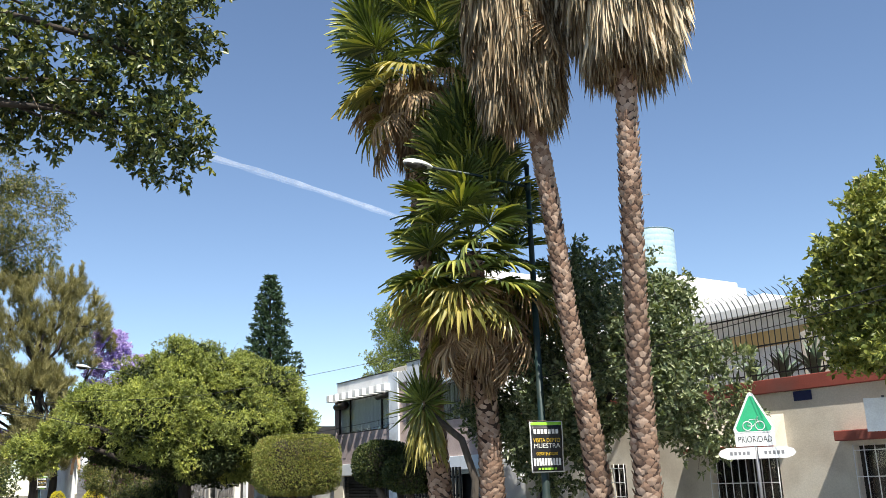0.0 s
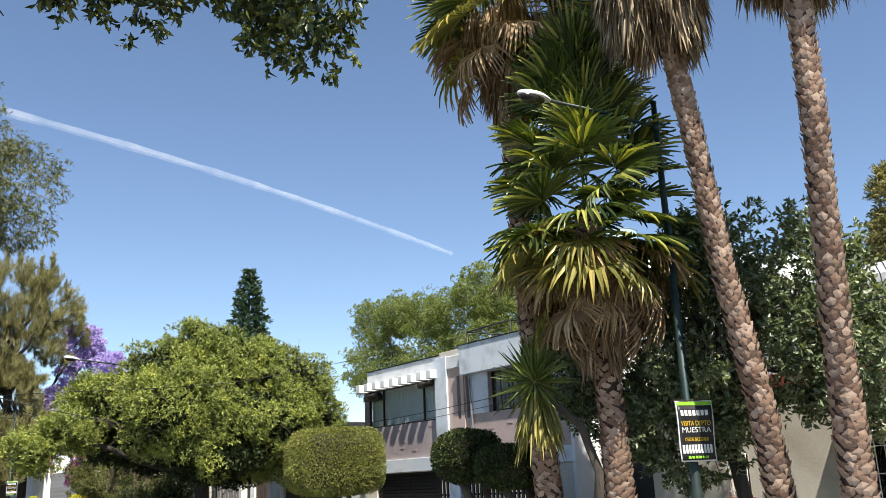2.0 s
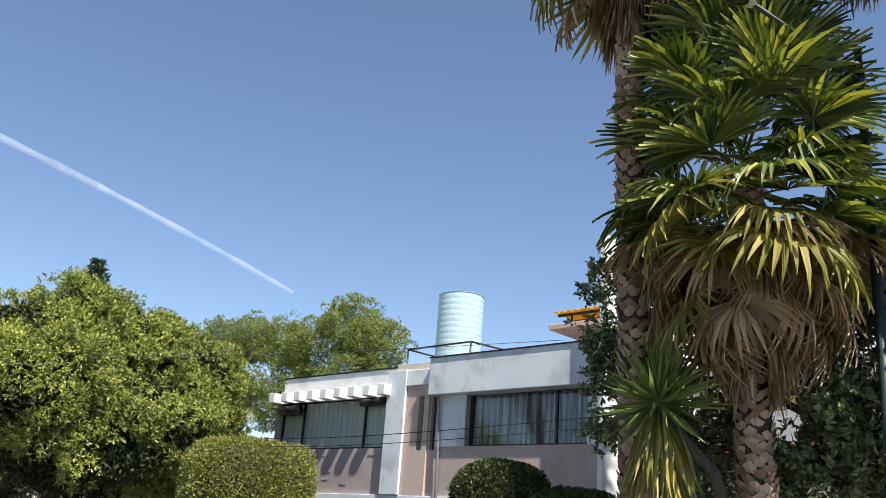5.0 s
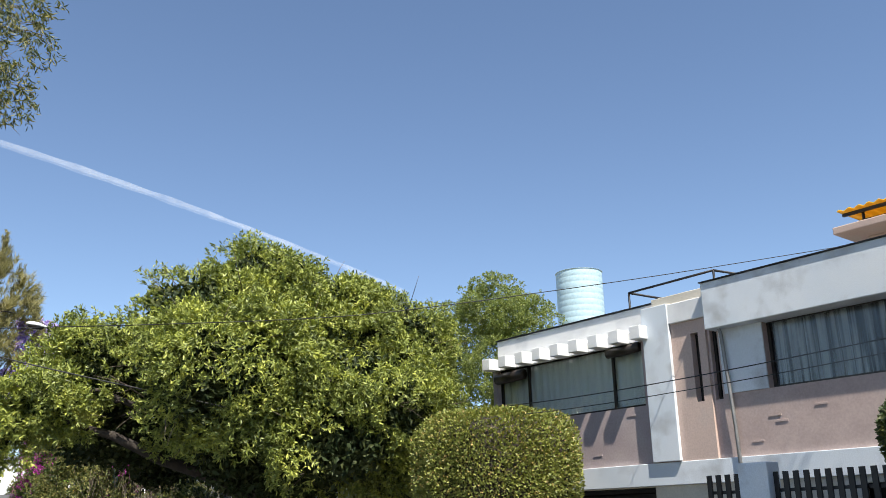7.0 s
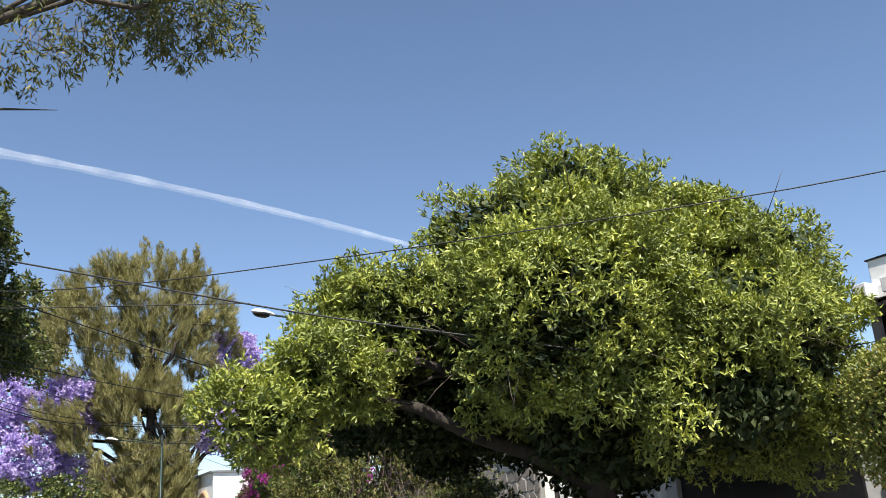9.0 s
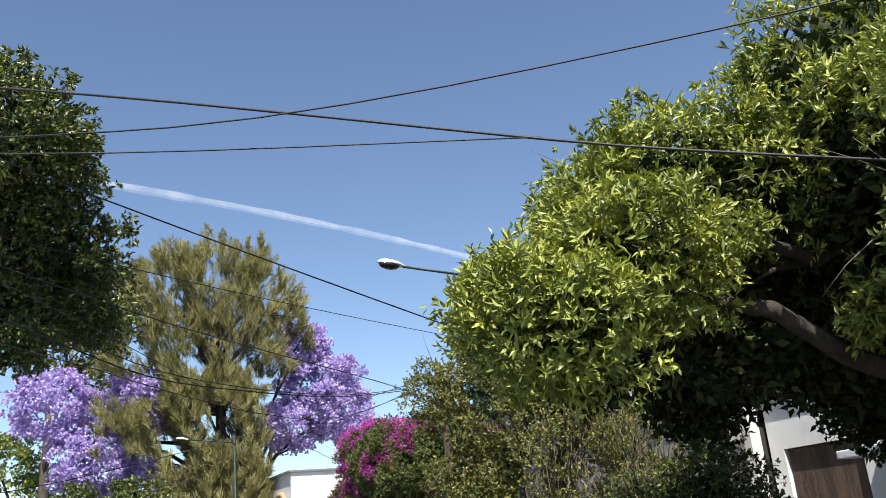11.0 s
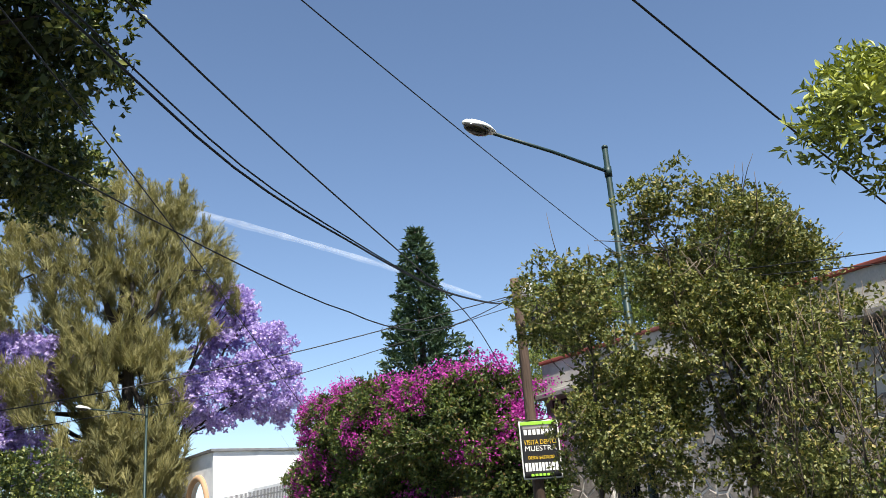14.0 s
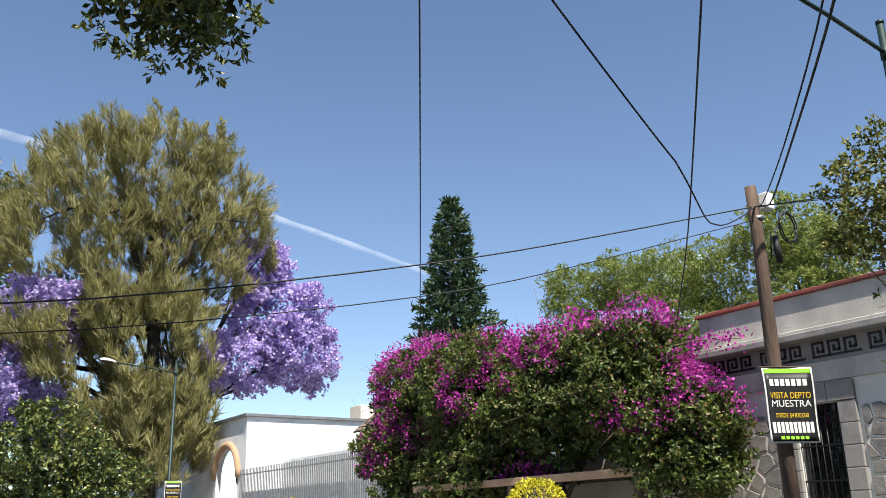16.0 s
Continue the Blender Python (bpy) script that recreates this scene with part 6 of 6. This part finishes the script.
def banner(x, y, z, w, hgt, turn, label):
    """A printed vinyl banner hung on a pole; x, y, z is its lower middle."""
    b = thing("banner", x, y, z, label, "banner", "advertising banners on poles")
    b.matrix_basis = pose(x, y, z, 0, 0, turn)

    def sheet_mesh(name, x0, x1, z0, z1, mat, off):
        V, F = [], []
        nx, nz = 10, 10
        bend = lambda u, v: 0.018 * math.sin(u * 5.2 + v * 2.0) + 0.012 * math.sin(v * 6.0)
        for j in range(nz + 1):
            for i in range(nx + 1):
                u, v = x0 + (x1 - x0) * i / nx, z0 + (z1 - z0) * j / nz
                V.append((u, bend(u, v) - off, v))
        m_ = len(V)
        V += [(q[0], q[1] + 0.003, q[2]) for q in V[:m_]]
        for j in range(nz):
            for i in range(nx):
                a = j * (nx + 1) + i
                F += [(a, a + 1, a + nx + 2, a + nx + 1), (m_ + a, m_ + a + nx + 1, m_ + a + nx + 2, m_ + a + 1)]
        for i in range(nx):
            a, c = i, nz * (nx + 1) + i
            F += [(a, m_ + a, m_ + a + 1, a + 1), (c, c + 1, m_ + c + 1, m_ + c)]
        for j in range(nz):
            a, c = j * (nx + 1), j * (nx + 1) + nx
            F += [(a, a + nx + 1, m_ + a + nx + 1, m_ + a), (c, m_ + c, m_ + c + nx + 1, c + nx + 1)]
        return mesh_from(name, V, F, mat, True)
    I = Matrix.Identity(4)
    part("sheet", sheet_mesh("sheet", -w / 2, w / 2, 0, hgt, M["ink_white"], 0.0), b, "white bordered vinyl sheet", at=I)
    part("panel", sheet_mesh("panel", -w / 2 + 0.025, w / 2 - 0.025, 0.025, hgt * 0.915, M["ink_black"], 0.006), b, "black printed panel", at=I)
    part("stripe", sheet_mesh("stripe", -w / 2 + 0.025, w / 2 - 0.025, hgt * 0.92, hgt - 0.02, M["ink_lime"], 0.006), b, "lime green stripe", at=I)
    bend = lambda u, v: 0.018 * math.sin(u * 5.2 + v * 2.0) + 0.012 * math.sin(v * 6.0)

    def lay(me, zz):
        for v in me.vertices:
            u, t = v.co.x, v.co.y + zz
            v.co = (u, bend(u, t) - 0.011 - v.co.z, t)
        return me
    for words, zz, size, mat, ww in (("VISITA DEPTO", 0.585, 0.115, M["ink_yellow"], w * 0.82), ("MUESTRA", 0.475, 0.125, M["ink_white"], w * 0.8), ("DESDE $4,820,000", 0.335, 0.08, M["ink_yellow"], w * 0.66)):
        part("lettering", lay(text_mesh(words, size * hgt, mat, ww), zz * hgt), b, at=I)

    def bars(n, z0, z1, span, mat, name):
        for i in range(n):
            a = -span / 2 + span * i / n
            part(name, lay(boxes(name, [(a, a + span / n * 0.72, z0 * hgt, z1 * hgt, 0.0, 0.002)], mat), 0.0), b, at=I)
    bars(7, 0.75, 0.84, w * 0.78, M["ink_white"], "logo_block")
    bars(10, 0.135, 0.275, w * 0.86, M["ink_white"], "digit_block")
    bars(6, 0.05, 0.09, w * 0.6, M["ink_lime"], "small_print_block")
    part("rod", tubes_mesh("rod", [([(-w / 2 - 0.03, 0.01, hgt + 0.005), (w / 2 + 0.03, 0.01, hgt + 0.005)], 0.012)], M["pole_wood"], 6), b, "thin wooden rod", at=I)


banner(12.2, 15.02, 1.70, 0.74, 1.06, -18, "black and white sales banner tied to the green lamp pole")
banner(11.02, 49.2, 1.92, 0.74, 1.06, -28, "black and white sales banner tied to the wooden pole")
banner(12.75, 81.1, 2.0, 0.74, 1.05, 0, "black and white sales banner on the far lamp pole")


def bike_sign():
    s = thing("road_sign", 12.93, 10.27, 0.13, "green triangular bicycle priority sign with white street blades", "road sign")
    c = Vector((12.93, 10.27, 0.13))
    s.matrix_basis = pose(*c, 0, 0, -42)
    I = Matrix.Identity(4)

    def plate(name, pts, mat, y0, y1, label=""):
        n = len(pts)
        V = [(x, y0, z - 0.13) for x, z in pts] + [(x, y1, z - 0.13) for x, z in pts]
        F = [tuple(range(n)), tuple(range(2 * n - 1, n - 1, -1))] + [(k, n + k, n + (k + 1) % n, (k + 1) % n) for k in range(n)]
        return part(name, mesh_from(name, V, F, mat), s, label, at=I)

    def tri(r, zc):
        pts = []
        for k in range(3):
            a = math.radians(90 + 120 * k)
            for d in (-6, 0, 6):
                b_ = a + math.radians(d)
                pts.append((r * (0.975 if d else 1.0) * math.cos(b_) * 0.92, zc + r * (0.975 if d else 1.0) * math.sin(b_) * 1.06))
        return pts
    part("post", tubes_mesh("post", [([(0, 0.03, 0), (0, 0.03, 2.5)], 0.03)], M["pole_grey"], 10), s, at=I)
    plate("triangle", tri(0.42, 2.47), M["sign_white"], 0.0, -0.006, "white rimmed triangle plate")
    plate("green_field", tri(0.36, 2.47), M["sign_green"], -0.0062, -0.009, "green field")
    plate("word_panel", [(-0.33, 2.0), (0.33, 2.0), (0.33, 2.235), (-0.33, 2.235)], M["sign_white"], 0.0, -0.006, "white panel")
    me = text_mesh("PRIORIDAD", 0.15, M["ink_black"], 0.56)
    for v in me.vertices:
        v.co = (v.co.x, -0.0075 - v.co.z, v.co.y + 2.065 - 0.13)
    part("lettering", me, s, at=I)
    for x0 in (-0.105, 0.105):
        ring = [(x0 + 0.075 * math.cos(a * math.pi / 10), -0.012, 2.34 - 0.13 + 0.075 * math.sin(a * math.pi / 10)) for a in range(21)]
        part("wheel_mark", tubes_mesh("wheel_mark", [(ring, 0.009)], M["sign_white"], 4), s, "white bicycle wheel outline", at=I)
    part("frame_mark", tubes_mesh("frame_mark", [([(-0.105, -0.012, 2.21), (-0.06, -0.012, 2.32), (0.06, -0.012, 2.32), (0.0, -0.012, 2.21), (-0.105, -0.012, 2.21)], 0.008), ([(0.105, -0.012, 2.21), (0.06, -0.012, 2.35), (0.09, -0.012, 2.36)], 0.008)], M["sign_white"], 4), s, "white bicycle frame outline", at=I)
    for sx, y in ((-1, -0.02), (1, -0.028)):
        pts = [(0.02 * sx, 1.79), (0.5 * sx, 1.79), (0.6 * sx, 1.83), (0.64 * sx, 1.88), (0.6 * sx, 1.94), (0.5 * sx, 1.98), (0.02 * sx, 1.98)]
        plate("blade", pts, M["sign_white"], y, y - 0.004, "white pointed street blade")
        for k in range(5):
            plate("name_block", [(sx * (0.12 + k * 0.07), 1.855), (sx * (0.165 + k * 0.07), 1.855), (sx * (0.165 + k * 0.07), 1.915), (sx * (0.12 + k * 0.07), 1.915)], M["pole_grey"], y - 0.0045, y - 0.006)


bike_sign()


def plate_sign():
    s = thing("road_sign", 14.1, 8.55, 0.13, "plain white rectangular sign on a thin post", "road sign")
    s.matrix_basis = pose(14.1, 8.55, 0.13, 0, 0, -42)
    I = Matrix.Identity(4)
    part("post", tubes_mesh("post", [([(0, 0.03, 0), (0, 0.03, 2.6)], 0.025)], M["pole_grey"], 8), s, at=I)
    part("plate", boxes("plate", [(-0.32, 0.32, -0.006, 0.0, 2.02, 2.56)], M["sign_white"], 0.002), s, at=I)


plate_sign()


# ---- antenna, terrace plants ----
def antenna():
    a = thing("antenna", 25.0, 24.3, 8.8, "thin metal television antenna on the roof", "antenna")
    part("mast", tubes_mesh("mast", [([(25.0, 24.3, 8.8), (25.0, 24.3, 12.45)], 0.025)], M["pole_grey"], 6), a)
    part("boom", tubes_mesh("boom", [([(24.7, 24.7, 12.4), (25.3, 23.8, 12.35)], 0.014)], M["pole_grey"], 5), a)
    for k in range(6):
        t = k / 5
        x, y = 24.7 + 0.6 * t, 24.7 - 0.9 * t
        part("rod", tubes_mesh("rod", [([(x - 0.22, y - 0.14, 12.4), (x + 0.22, y + 0.14, 12.4)], 0.008)], M["pole_grey"], 4), a)


antenna()


def agave(x, y, z, size, seed, label):
    rng = np.random.default_rng(seed)
    t = thing("agave", x, y, z, label, "agave", "agaves in the gardens")
    for i in range(16):
        a = i * 137.5
        el = 20 + 60 * rng.uniform()
        L, W = size * rng.uniform(0.75, 1.1), size * 0.09
        V, F = [], []
        for k in range(6):
            s = k / 5
            w = W * (0.7 + 1.2 * s * (1 - s)) * (1 - s ** 3)
            zz = 0.12 * L * math.sin(s * 2.6)
            V += [(L * s, -w, zz + w * 0.5), (L * s, 0, zz), (L * s, w, zz + w * 0.5)]
            if k:
                b = len(V) - 6
                F += [(b, b + 3, b + 4, b + 1), (b + 1, b + 4, b + 5, b + 2)]
        me = mesh_from("leaf", V, F, M["agave_leaf"], True)
        part("leaf", me, t, at=pose(0, 0, 0, 0, 0, a) @ pose(0, 0, 0, 0, -el, 0))


M["agave_leaf"] = surface("agave_leaf", (0.07, 0.11, 0.07), (0.12, 0.17, 0.11), 5, 0.5, bump=0.1)
for i, (yy, sz) in enumerate(((13.4, 0.8), (12.6, 0.9), (11.8, 1.0), (11.0, 0.8), (10.3, 0.9))):
    agave(17.1, yy, 3.43, sz, 90 + i, "spiky grey-green agave on the terrace edge")
agave(11.5, 21.9, 0.13, 1.15, 97, "large grey-green agave beside the topiary")

tree("far_conifer", (54.5, 32.1, 0), (54.5, 32.1, 18.0), 0.35,
     [(54.5, 32.1, 10.0, 2.4, 2.4, 4.0), (54.5, 32.1, 14.0, 1.7, 1.7, 3.6), (54.5, 32.1, 17.6, 0.9, 0.9, 3.0), (55.5, 33.5, 13.5, 1.2, 1.2, 2.4)],
     1100, 24, M["leaf_casuarina"], M["bark_dark"], 101, "far grey-green conifer behind the corner house", leaf=(0.4, 0.05), spread=0.35)


def contrail():
    rng = random.Random(3)
    V, F = [], []
    n = 90
    for i in range(n + 1):
        x = -700 + 2900 * i / n
        z = 1270 - 0.075 * x - 3.2e-5 * x * x
        w = (15 + 3 * math.sin(i * 0.9) * math.sin(i * 0.37) + rng.uniform(-1.0, 1.0)) * (1 - 0.45 * i / n)
        V += [(x, 3000, z - w * 1.2), (x, 3000, z + w * 1.2), (x, 2990, z - w * 0.75), (x, 2990, z + w * 0.75)]
        if i:
            b = len(V) - 8
            F += [(b, b + 4, b + 5, b + 1), (b + 2, b + 6, b + 7, b + 3)]
    return tagged(new("contrail", mesh_from("contrail", V, F, M["vapour"], True)), "long white vapour trail across the blue sky", "contrail", kind="structure")


m, nt, p, out = node_mat("vapour")
df = nt.nodes.new("ShaderNodeBsdfDiffuse")
df.inputs["Color"].default_value = (0.85, 0.87, 0.9, 1)
tp = nt.nodes.new("ShaderNodeBsdfTransparent")
mx = nt.nodes.new("ShaderNodeMixShader")
fac = ramp(nt, noise_fac(nt, 0.012, 5), [(0.3, (0.05, 0.05, 0.05)), (0.7, (0.15, 0.15, 0.15))])
nt.links.new(fac, mx.inputs[0])
nt.links.new(tp.outputs[0], mx.inputs[1])
nt.links.new(df.outputs[0], mx.inputs[2])
nt.links.new(mx.outputs[0], out.inputs["Surface"])
M["vapour"] = m
contrail()
